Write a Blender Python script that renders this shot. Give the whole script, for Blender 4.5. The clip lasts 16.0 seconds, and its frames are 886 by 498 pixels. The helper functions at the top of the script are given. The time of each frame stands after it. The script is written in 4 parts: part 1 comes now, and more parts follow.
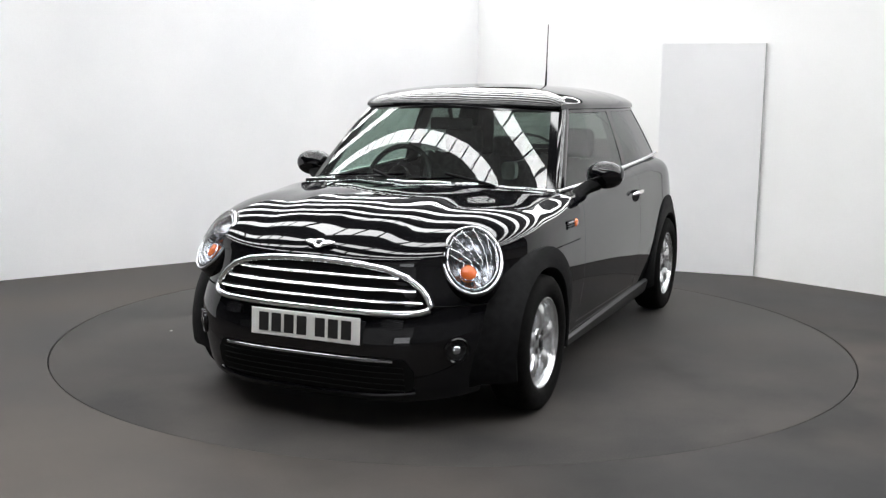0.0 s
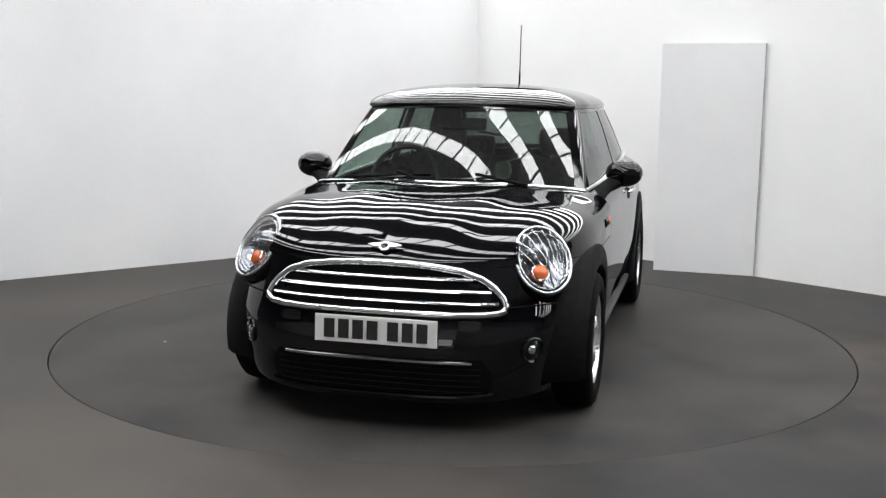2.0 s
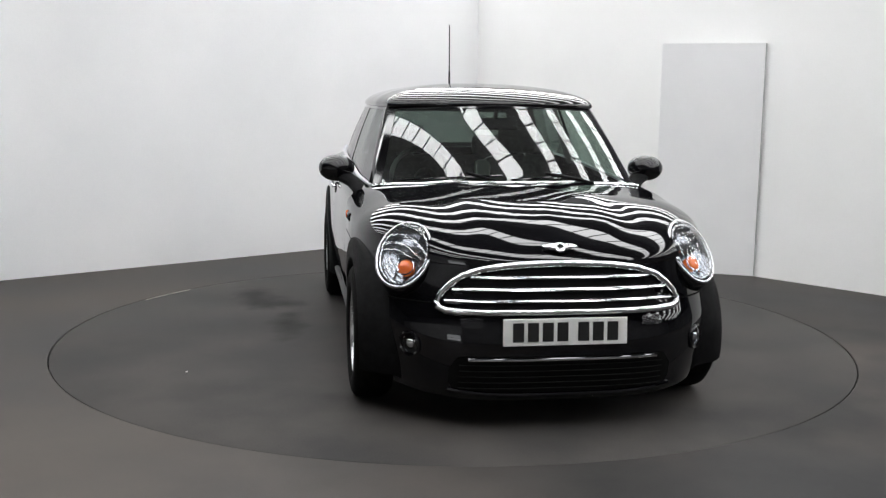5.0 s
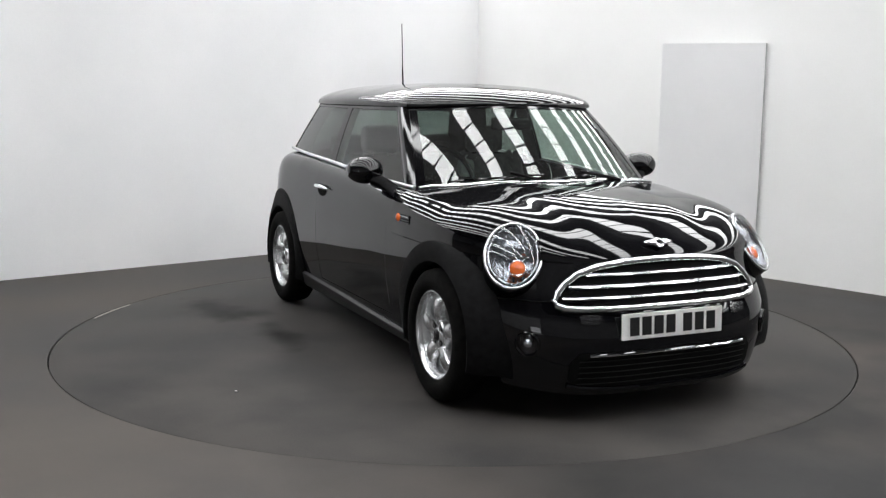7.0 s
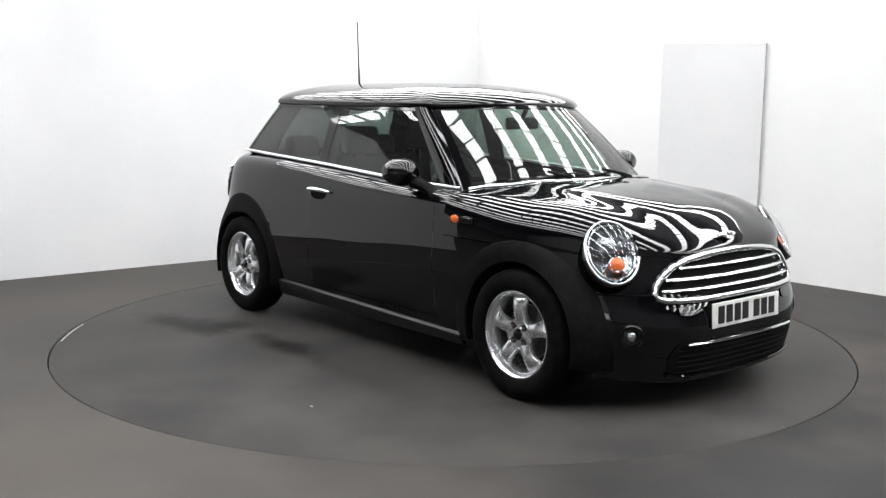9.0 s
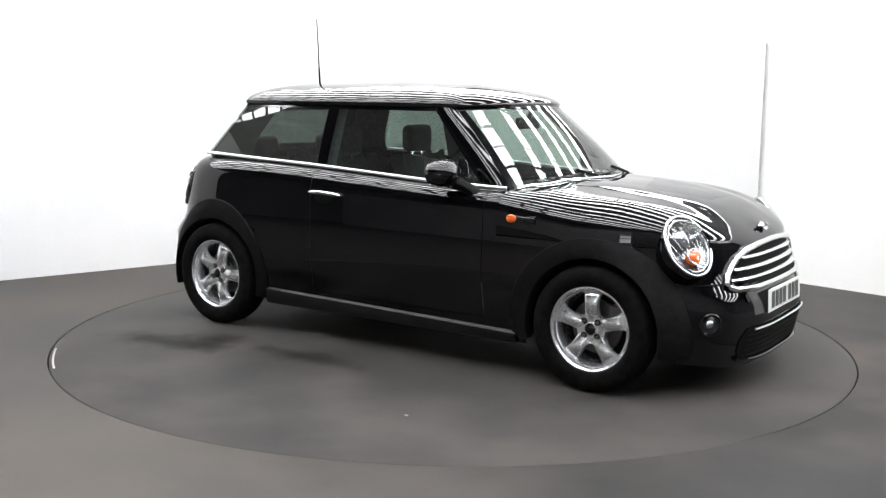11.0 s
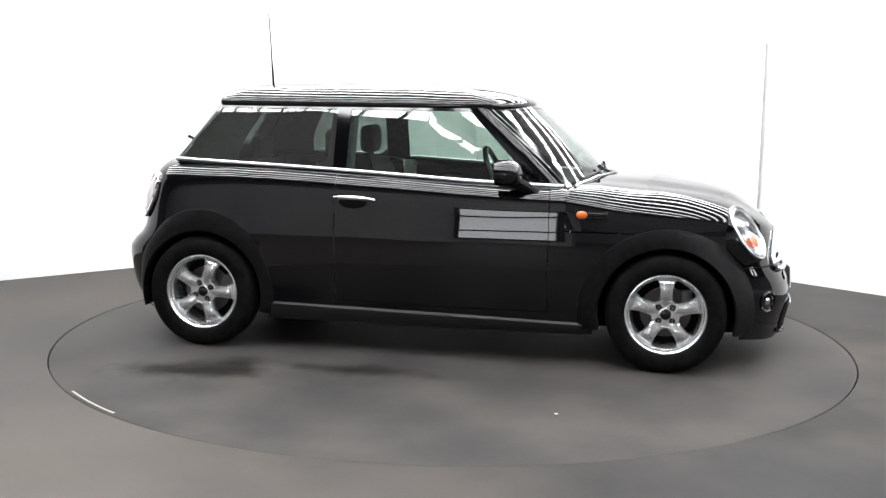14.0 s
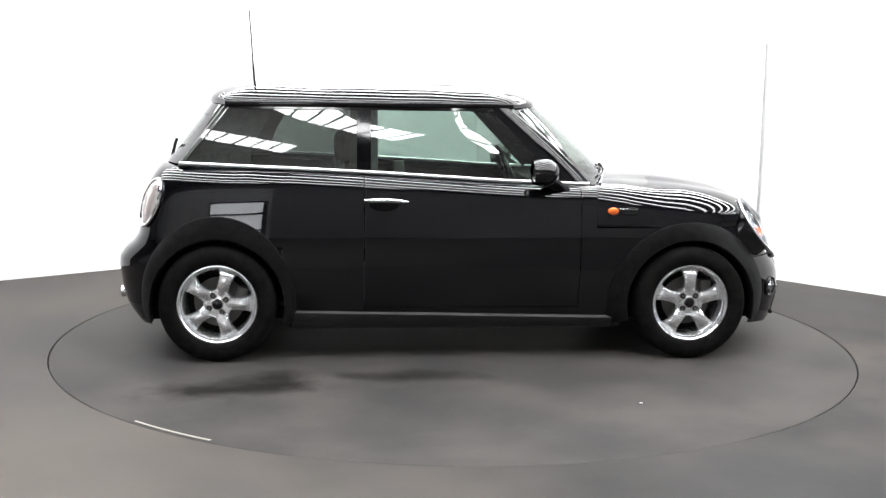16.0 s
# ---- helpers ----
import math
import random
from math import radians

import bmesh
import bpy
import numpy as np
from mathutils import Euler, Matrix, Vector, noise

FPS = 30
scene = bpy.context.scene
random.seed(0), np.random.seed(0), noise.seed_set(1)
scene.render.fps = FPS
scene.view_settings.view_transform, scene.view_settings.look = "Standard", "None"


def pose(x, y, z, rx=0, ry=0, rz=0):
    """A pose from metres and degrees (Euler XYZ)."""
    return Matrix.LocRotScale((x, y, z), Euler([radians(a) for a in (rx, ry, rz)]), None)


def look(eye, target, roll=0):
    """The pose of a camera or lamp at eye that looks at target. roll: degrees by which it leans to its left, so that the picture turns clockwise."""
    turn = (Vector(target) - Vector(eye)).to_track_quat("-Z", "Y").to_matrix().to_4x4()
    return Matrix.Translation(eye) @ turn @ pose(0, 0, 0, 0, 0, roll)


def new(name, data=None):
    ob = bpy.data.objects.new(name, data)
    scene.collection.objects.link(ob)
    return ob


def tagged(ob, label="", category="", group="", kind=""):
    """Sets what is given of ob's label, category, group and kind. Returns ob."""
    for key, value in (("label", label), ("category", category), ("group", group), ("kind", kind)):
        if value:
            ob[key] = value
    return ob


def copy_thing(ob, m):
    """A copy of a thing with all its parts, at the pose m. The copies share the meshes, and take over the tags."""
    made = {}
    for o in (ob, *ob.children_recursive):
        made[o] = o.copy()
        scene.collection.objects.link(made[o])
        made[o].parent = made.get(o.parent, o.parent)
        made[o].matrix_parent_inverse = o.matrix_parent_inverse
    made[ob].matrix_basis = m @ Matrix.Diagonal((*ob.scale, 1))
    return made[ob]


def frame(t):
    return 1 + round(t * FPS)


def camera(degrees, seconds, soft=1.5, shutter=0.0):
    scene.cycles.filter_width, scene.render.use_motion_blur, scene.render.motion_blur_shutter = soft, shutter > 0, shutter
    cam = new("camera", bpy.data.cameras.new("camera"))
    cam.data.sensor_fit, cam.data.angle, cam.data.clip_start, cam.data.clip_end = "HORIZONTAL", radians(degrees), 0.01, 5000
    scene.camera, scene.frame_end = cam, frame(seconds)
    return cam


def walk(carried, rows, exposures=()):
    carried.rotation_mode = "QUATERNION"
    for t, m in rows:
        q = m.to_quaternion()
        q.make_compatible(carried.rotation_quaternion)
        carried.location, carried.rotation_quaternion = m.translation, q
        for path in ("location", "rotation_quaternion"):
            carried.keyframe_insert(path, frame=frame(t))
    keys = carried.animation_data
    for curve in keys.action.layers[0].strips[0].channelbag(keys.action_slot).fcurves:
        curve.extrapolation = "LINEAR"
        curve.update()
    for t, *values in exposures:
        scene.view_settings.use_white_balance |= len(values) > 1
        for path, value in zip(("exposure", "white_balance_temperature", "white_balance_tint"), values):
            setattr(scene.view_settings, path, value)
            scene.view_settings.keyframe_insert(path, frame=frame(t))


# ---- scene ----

# ---------------- camera and its stand ----------------
cam = camera(46.52, 16.0, soft=1.3)
EYE = Vector((0.0, -5.915, 1.371))
YAW, PITCH = radians(0.56), radians(-8.46)
AIM = EYE + Vector((-math.sin(YAW) * math.cos(PITCH), math.cos(YAW) * math.cos(PITCH), math.sin(PITCH)))
STAND = look(EYE, AIM, 0.704)
walk(cam, [(0.0, STAND), (16.0, STAND)],
     exposures=[(0.0, 0.17), (3.5, -0.10), (7.0, -0.05), (9.0, 0.34), (12.5, 0.84), (16.0, 1.04)])

# ---------------- world and light ----------------
world = bpy.data.worlds.new("world")
scene.world = world
world.use_nodes = True
wn = world.node_tree
sky = wn.nodes.new("ShaderNodeTexSky")
sky.sky_type, sky.sun_disc = "NISHITA", False
sky.sun_elevation, sky.sun_rotation = radians(40), radians(200)
wn.links.new(sky.outputs[0], wn.nodes["Background"].inputs[0])
wn.nodes["Background"].inputs[1].default_value = 0.1
ROOFLIGHT = 11.5      # glow of the translucent roof panels


# ---------------- materials ----------------
def mat(name, color, rough=0.5, metal=0.0, coat=0.0, spec=0.5, emit=0.0):
    m = bpy.data.materials.new(name)
    m.use_nodes = True
    b = m.node_tree.nodes["Principled BSDF"]
    b.inputs["Base Color"].default_value = (*color, 1)
    b.inputs["Roughness"].default_value = rough
    b.inputs["Metallic"].default_value = metal
    b.inputs["Coat Weight"].default_value = coat
    b.inputs["Coat Roughness"].default_value = 0.02
    b.inputs["Coat IOR"].default_value = 1.5
    b.inputs["Specular IOR Level"].default_value = spec
    if emit:
        b.inputs["Emission Color"].default_value = (*color, 1)
        b.inputs["Emission Strength"].default_value = emit
    return m


def node(m, kind, **values):
    n = m.node_tree.nodes.new(kind)
    for k, v in values.items():
        n.inputs[k.replace("_", " ")].default_value = v
    return n


def mottle(m, scale, a, b, lo=0.35, hi=0.65, detail=6.0, rough=None, bump=0.0, fine=60.0):
    """Two scales of colour change over a material, with fine relief."""
    t, p = m.node_tree, m.node_tree.nodes["Principled BSDF"]
    co = t.nodes.new("ShaderNodeTexCoord")
    n1 = node(m, "ShaderNodeTexNoise", Scale=scale, Detail=detail)
    n2 = node(m, "ShaderNodeTexNoise", Scale=fine, Detail=4.0)
    t.links.new(co.outputs["Object"], n1.inputs["Vector"])
    t.links.new(co.outputs["Object"], n2.inputs["Vector"])
    mix = node(m, "ShaderNodeMath")
    mix.operation = "MULTIPLY_ADD"
    mix.inputs[1].default_value = 0.25
    t.links.new(n2.outputs["Fac"], mix.inputs[0])
    t.links.new(n1.outputs["Fac"], mix.inputs[2])
    ramp = t.nodes.new("ShaderNodeValToRGB")
    ramp.color_ramp.elements[0].position, ramp.color_ramp.elements[1].position = lo + 0.12, hi + 0.12
    ramp.color_ramp.elements[0].color, ramp.color_ramp.elements[1].color = (*a, 1), (*b, 1)
    t.links.new(mix.outputs[0], ramp.inputs[0])
    t.links.new(ramp.outputs[0], p.inputs["Base Color"])
    if rough:
        r = node(m, "ShaderNodeMapRange")
        r.inputs["To Min"].default_value, r.inputs["To Max"].default_value = rough
        t.links.new(n1.outputs["Fac"], r.inputs["Value"])
        t.links.new(r.outputs[0], p.inputs["Roughness"])
    if bump:
        bp = node(m, "ShaderNodeBump", Strength=bump, Distance=0.01)
        t.links.new(n2.outputs["Fac"], bp.inputs["Height"])
        t.links.new(bp.outputs[0], p.inputs["Normal"])
    return ramp


def glass_mat(name, tint, gloss=0.08, veil_share=0.0):
    m = bpy.data.materials.new(name)
    m.use_nodes = True
    t = m.node_tree
    t.nodes.remove(t.nodes["Principled BSDF"])
    tr = node(m, "ShaderNodeBsdfTransparent", Color=(*tint, 1))
    gl = node(m, "ShaderNodeBsdfGlossy", Roughness=0.01)
    lw = node(m, "ShaderNodeLayerWeight", Blend=0.5)
    pw = t.nodes.new("ShaderNodeMath")
    pw.operation = "POWER"
    pw.inputs[1].default_value = 5.0
    t.links.new(lw.outputs["Facing"], pw.inputs[0])
    fr = t.nodes.new("ShaderNodeMath")
    fr.operation = "MULTIPLY_ADD"
    fr.inputs[1].default_value, fr.inputs[2].default_value = 1 - gloss, gloss
    t.links.new(pw.outputs[0], fr.inputs[0])
    mx = t.nodes.new("ShaderNodeMixShader")
    t.links.new(fr.outputs[0], mx.inputs[0])
    t.links.new(tr.outputs[0], mx.inputs[1])
    t.links.new(gl.outputs[0], mx.inputs[2])
    # an even grey diffuse share mixed over the glass
    veil = t.nodes.new("ShaderNodeMixShader")
    veil.inputs[0].default_value = veil_share
    grey_veil = node(m, "ShaderNodeBsdfDiffuse", Color=(0.6, 0.6, 0.58, 1))
    t.links.new(mx.outputs[0], veil.inputs[1])
    t.links.new(grey_veil.outputs[0], veil.inputs[2])
    t.links.new(veil.outputs[0], t.nodes["Material Output"].inputs[0])
    return m


PAINT = mat("black_paint", (0.0028, 0.0028, 0.0036), 0.25, 0.0, 1.0, 0.0)


def orange_peel(m, scale, depth):
    """Gentle waves of pressed sheet metal in the clear coat."""
    t, p = m.node_tree, m.node_tree.nodes["Principled BSDF"]
    co = t.nodes.new("ShaderNodeTexCoord")
    n = node(m, "ShaderNodeTexNoise", Scale=scale, Detail=0.0)
    bp = node(m, "ShaderNodeBump", Strength=1.0, Distance=depth)
    t.links.new(co.outputs["Object"], n.inputs["Vector"])
    t.links.new(n.outputs["Fac"], bp.inputs["Height"])
    t.links.new(bp.outputs[0], p.inputs["Coat Normal"])


orange_peel(PAINT, 4.0, 0.0068)
SIDEPAINT = mat("black_paint_on_flat_panels", (0.0028, 0.0028, 0.0036), 0.25, 0.0, 1.0, 0.0)
orange_peel(SIDEPAINT, 3.0, 0.0026)
TRIM = mat("black_plastic", (0.018, 0.018, 0.019), 0.6, spec=0.08)
mottle(TRIM, 30, (0.003, 0.003, 0.0033), (0.0065, 0.0065, 0.007), bump=0.15, fine=400)
GLOSS = mat("gloss_black_trim", (0.002, 0.002, 0.0025), 0.06)
RUBBER = mat("tyre_rubber", (0.012, 0.012, 0.012), 0.8, spec=0.07)
mottle(RUBBER, 25, (0.002, 0.002, 0.002), (0.0055, 0.0053, 0.005), bump=0.2, fine=300)
CHROME = mat("chrome", (0.85, 0.86, 0.88), 0.06, 1.0)
ALLOY = mat("silver_alloy", (0.69, 0.70, 0.71), 0.27, 0.88)
DARK = mat("dark_cavity", (0.004, 0.004, 0.004), 0.8, spec=0.1)
CLOTH = mat("dark_cloth", (0.02, 0.02, 0.022), 0.9)
mottle(CLOTH, 40, (0.05, 0.05, 0.052), (0.085, 0.085, 0.088), bump=0.3, fine=500)
AMBER = mat("amber_plastic", (0.72, 0.13, 0.02), 0.15, 0.0, 0.6)
REDLENS = mat("pale_red_lens", (0.60, 0.54, 0.53), 0.12, 0.5, 1.0)
LAMPM = mat("lamp_reflector", (0.34, 0.35, 0.37), 0.2, 0.85)
LAMPRING = mat("lamp_ring_chrome", (0.5, 0.51, 0.52), 0.22, 1.0)
BRIGHT = mat("bright_window_trim", (0.86, 0.87, 0.88), 0.3, 0.9)
SATIN = mat("satin_chrome", (0.80, 0.81, 0.82), 0.14, 1.0)
mat_patch = mat("dark_gloss_patch", (0.010, 0.010, 0.011), 0.2, 0.0, 0.5)
PLATE = mat("plate_white", (0.72, 0.72, 0.70), 0.35)
INK = mat("plate_black", (0.01, 0.01, 0.01), 0.4)
WHITE = mat("plain_white", (0.88, 0.88, 0.86), 0.5)
SCRAP = mat("grubby_paper", (0.38, 0.37, 0.35), 0.7)
SILLM = mat("grey_black_plastic", (0.006, 0.006, 0.0065), 0.45)
MIRRORM = mat("mirror_silver", (0.8, 0.82, 0.83), 0.02, 1.0)
GLASS = glass_mat("tinted_glass", (0.52, 0.62, 0.57), 0.085, 0.014)
DARKGLASS = glass_mat("dark_glass", (0.24, 0.28, 0.26), 0.07, 0.03)
CLEAR = glass_mat("clear_lens", (0.93, 0.94, 0.95), 0.04)

# east wall: warm white, its stronger light put into the paint colour
LITWALL = mat("warm_lit_wall_paint", (0.85, 0.85, 0.84), 0.55)
mottle(LITWALL, 0.8, (0.83, 0.83, 0.82), (0.88, 0.88, 0.872), bump=0.05, fine=90)
# west wall: same white made darker to stand in for weaker light
DIMWALL = mat("dim_lit_wall_paint", (0.8, 0.8, 0.8), 0.55)
mottle(DIMWALL, 0.8, (0.76, 0.765, 0.775), (0.83, 0.83, 0.835), bump=0.05, fine=90)
PANELM = mat("grey_panel_paint", (0.55, 0.55, 0.56), 0.5)
mottle(PANELM, 1.5, (0.80, 0.80, 0.81), (0.84, 0.84, 0.845), bump=0.04, fine=120)
FLOORM = mat("painted_concrete_floor", (0.04, 0.04, 0.04), 0.55, spec=0.04)
floor_ramp = mottle(FLOORM, 0.7, (0.042, 0.041, 0.041), (0.066, 0.058, 0.052), rough=(0.4, 0.6), bump=0.06, fine=120)
DISCM = mat("turntable_paint", (0.04, 0.04, 0.04), 0.55, spec=0.04)
disc_ramp = mottle(DISCM, 1.6, (0.032, 0.0312, 0.0308), (0.057, 0.053, 0.050), rough=(0.4, 0.6), bump=0.06, fine=120)


def stains_and_light(m, last, spots, tone, ragged=5.0):
    """Ragged-edged marks, both stains and painted light, at given places (x, y, half width, half depth, turn) of a
    thing.
    """
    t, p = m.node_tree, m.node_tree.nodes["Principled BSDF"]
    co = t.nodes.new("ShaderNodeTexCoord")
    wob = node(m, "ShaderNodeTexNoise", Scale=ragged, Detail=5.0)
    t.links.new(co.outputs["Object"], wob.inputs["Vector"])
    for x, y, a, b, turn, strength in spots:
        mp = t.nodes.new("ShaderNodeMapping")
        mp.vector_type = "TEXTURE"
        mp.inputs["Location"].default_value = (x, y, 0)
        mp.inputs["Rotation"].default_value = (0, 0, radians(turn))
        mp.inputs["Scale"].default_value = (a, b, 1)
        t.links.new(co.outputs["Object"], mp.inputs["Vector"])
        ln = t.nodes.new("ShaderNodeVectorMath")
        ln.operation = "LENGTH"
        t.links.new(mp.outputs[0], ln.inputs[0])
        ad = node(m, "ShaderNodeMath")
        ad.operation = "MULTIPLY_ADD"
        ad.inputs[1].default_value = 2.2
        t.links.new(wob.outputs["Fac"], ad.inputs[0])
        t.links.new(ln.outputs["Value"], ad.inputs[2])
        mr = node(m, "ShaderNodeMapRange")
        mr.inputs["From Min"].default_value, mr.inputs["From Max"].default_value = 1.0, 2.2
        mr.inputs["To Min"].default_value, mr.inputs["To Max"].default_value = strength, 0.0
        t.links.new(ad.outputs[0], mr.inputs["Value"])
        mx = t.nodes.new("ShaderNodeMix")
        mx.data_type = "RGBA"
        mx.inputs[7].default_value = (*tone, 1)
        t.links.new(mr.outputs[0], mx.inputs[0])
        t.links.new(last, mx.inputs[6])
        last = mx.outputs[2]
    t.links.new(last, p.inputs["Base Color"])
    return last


stains_and_light(DISCM, disc_ramp.outputs[0], [(-1.12, -1.16, 0.46, 0.18, 8, 1.3), (-0.98, -0.96, 0.26, 0.12, 20, 1.1), (-0.31, -0.95, 0.40, 0.12, 0, 1.2),
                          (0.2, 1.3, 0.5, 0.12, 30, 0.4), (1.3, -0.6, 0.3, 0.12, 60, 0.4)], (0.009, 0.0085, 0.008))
# the brighter light at the front left, painted as paler brown patches
lit_left = stains_and_light(FLOORM, floor_ramp.outputs[0], [(-2.3, -2.9, 3.0, 1.8, 20, 1.0), (-0.6, -3.6, 1.6, 0.6, -8, 0.7)], (0.078, 0.069, 0.061), 1.3)
# the dimmer light on the right, painted as large dark patches
stains_and_light(FLOORM, lit_left, [(2.6, -2.5, 3.0, 2.4, -35, 1.5), (3.0, 0.0, 1.6, 2.2, 10, 1.0)], (0.025, 0.025, 0.025), 1.3)
SHEDM = mat("dark_shed_cladding", (0.03, 0.03, 0.032), 0.8)
mottle(SHEDM, 0.6, (0.006, 0.006, 0.007), (0.014, 0.014, 0.015))
CLADM = mat("grey_wall_cladding", (0.08, 0.08, 0.082), 0.7)
mottle(CLADM, 0.5, (0.11, 0.11, 0.112), (0.18, 0.18, 0.18))
SCREENM = mat("added_wall_grey", (0.3, 0.3, 0.3), 0.6)
mottle(SCREENM, 0.8, (0.26, 0.26, 0.262), (0.34, 0.34, 0.338))
EDGESHADE = mat("edge_shade_grey", (0.45, 0.45, 0.45), 0.7)
STEEL = mat("worn_steel", (0.33, 0.31, 0.28), 0.55, 0.5)
PANEM = mat("bright_window_pane", (0.95, 0.97, 1.0), 0.3, emit=2.6)
LIGHTM = mat("translucent_rooflight", (0.985, 0.99, 1.0), 0.5, emit=ROOFLIGHT)


# ---------------- mesh helpers ----------------
def part(name, data, material, parent=None, label="", smooth=True):
    """One mesh object from (verts, faces) or a bmesh, under a thing or a part."""
    me = bpy.data.meshes.new(name)
    if isinstance(data, bmesh.types.BMesh):
        bmesh.ops.recalc_face_normals(data, faces=data.faces)
        data.to_mesh(me)
        data.free()
    else:
        bm = bmesh.new()
        me.from_pydata([tuple(v) for v in data[0]], [], data[1])
        bm.from_mesh(me)
        bmesh.ops.remove_doubles(bm, verts=bm.verts, dist=1e-5)
        bmesh.ops.recalc_face_normals(bm, faces=bm.faces)
        bm.to_mesh(me)
        bm.free()
    me.materials.append(material)
    if smooth:
        me.shade_smooth()
        me.set_sharp_from_angle(angle=radians(40))
    ob = new(name, me)
    if parent:
        ob.parent = parent
    return tagged(ob, label)


def spline(pts):
    """Natural cubic spline through (x, y) pairs with rising x."""
    xs, ys = np.array([p[0] for p in pts], float), np.array([p[1] for p in pts], float)
    n = len(xs)
    h = np.diff(xs)
    a, r = np.eye(n), np.zeros(n)
    for i in range(1, n - 1):
        a[i, i - 1:i + 2] = h[i - 1], 2 * (h[i - 1] + h[i]), h[i]
        r[i] = 6 * ((ys[i + 1] - ys[i]) / h[i] - (ys[i] - ys[i - 1]) / h[i - 1])
    m = np.linalg.solve(a, r)

    def f(x):
        x = min(max(x, xs[0]), xs[-1])
        i = min(max(int(np.searchsorted(xs, x)) - 1, 0), n - 2)
        u, v = xs[i + 1] - x, x - xs[i]
        return float((m[i] * u ** 3 + m[i + 1] * v ** 3) / (6 * h[i])
                     + (ys[i] / h[i] - m[i] * h[i] / 6) * u + (ys[i + 1] / h[i] - m[i + 1] * h[i] / 6) * v)
    return f


def grid(rows, closed=False):
    """Verts and faces of a sheet from equal rows of points."""
    n = len(rows[0])
    verts = [p for r in rows for p in r]
    faces = []
    for i in range(len(rows) - (0 if closed else 1)):
        k = (i + 1) % len(rows)
        for j in range(n - 1):
            faces.append((i * n + j, i * n + j + 1, k * n + j + 1, k * n + j))
    return verts, faces


def flip(data):
    return [(x, -y, z) for x, y, z in data[0]], [f[::-1] for f in data[1]]


def join(*datas):
    verts, faces = [], []
    for v, f in datas:
        o = len(verts)
        verts += list(v)
        faces += [tuple(i + o for i in q) for q in f]
    return verts, faces


def drop(data, test):
    """Leaves out the faces whose middle passes the test."""
    v, f = data
    return v, [q for q in f if not test(sum((Vector(v[i]) for i in q), Vector()) / len(q))]


def box(cx, cy, cz, sx, sy, sz, bevel=0.0, seg=2, m=None):
    bm = bmesh.new()
    bmesh.ops.create_cube(bm, size=1)
    bmesh.ops.scale(bm, vec=(sx, sy, sz), verts=bm.verts)
    if bevel:
        bmesh.ops.bevel(bm, geom=list(bm.edges), offset=bevel, segments=seg, affect="EDGES", profile=0.5)
    bmesh.ops.translate(bm, vec=(cx, cy, cz), verts=bm.verts)
    if m is not None:
        bmesh.ops.transform(bm, matrix=m, verts=bm.verts)
    return bm


def lathe(profile, seg=48, axis="y"):
    """Turns (radius, along) pairs round an axis."""
    rows = []
    for i in range(seg):
        a = 2 * math.pi * i / seg
        c, s = math.cos(a), math.sin(a)
        rows.append([(r * c, h, r * s) if axis == "y" else (r * c, r * s, h) if axis == "z" else (h, r * c, r * s)
                     for r, h in profile])
    return grid(rows, True)


def tube(points, radius, seg=10, closed=False, squash=1.0, up=(0, 0, 1)):
    """A round bar along points; radius is one number or one for each point."""
    pts = [Vector(p) for p in points]
    n = len(pts)
    rows = []
    for i, p in enumerate(pts):
        a = pts[(i - 1) % n] if closed or i else p
        b = pts[(i + 1) % n] if closed or i < n - 1 else p
        d = (b - a).normalized()
        side = d.cross(Vector(up))
        if side.length < 1e-4:
            side = d.cross(Vector((1, 0, 0)))
        side.normalize()
        top = side.cross(d)
        r = radius[i] if isinstance(radius, (list, tuple)) else radius
        rows.append([tuple(p + side * (r * math.cos(t) * squash) + top * (r * math.sin(t)))
                     for t in [2 * math.pi * k / seg for k in range(seg + 1)]])
    v, f = grid(rows, closed)
    if not closed:
        m = seg + 1
        f = f + [tuple(range(seg))[::-1], tuple((n - 1) * m + k for k in range(seg))]
    return v, f


def slab(outline, depth, place):
    """A flat plate of that outline (u, v), with thickness; place maps (u, v, w) to space."""
    n = len(outline)
    verts = [place(u, v, 0) for u, v in outline] + [place(u, v, depth) for u, v in outline]
    faces = [tuple(range(n)), tuple(range(2 * n - 1, n - 1, -1))]
    faces += [(i, (i + 1) % n, n + (i + 1) % n, n + i) for i in range(n)]
    return verts, faces


# ---------------- the setting ----------------
CORNER = Vector((0.22, 4.34, 0))
LEFT = Vector((-0.770, -0.638, 0))      # along the one booth wall, away from the corner
RIGHT = Vector((0.6873, -0.7264, 0))      # along the other
WALL_H, WALL_T = 2.42, 0.12


def wall(name, start, way, length, out, paint, label):
    """A booth wall of thickness WALL_T that stands behind the line from start along way."""
    def place(u, v, w):
        return tuple(start + way * u + out * w + Vector((0, 0, v)))
    ob = part(name, slab([(0, 0), (length, 0), (length, WALL_H), (0, WALL_H)], WALL_T, place), paint, None, label, False)
    return tagged(ob, category="wall", kind="structure")


wall("wall_west", CORNER + LEFT * 0.002, LEFT, 7.2, Vector((-0.638, 0.770, 0)), DIMWALL, "smooth white painted booth wall, paint darkened as if less lit")
wall("wall_east", CORNER - RIGHT * WALL_T, RIGHT, 6.6, Vector((0.7264, 0.6873, 0)), LITWALL, "smooth white painted booth wall with a warm tone, paint brightened as if better lit")

TABLE_R = 2.213


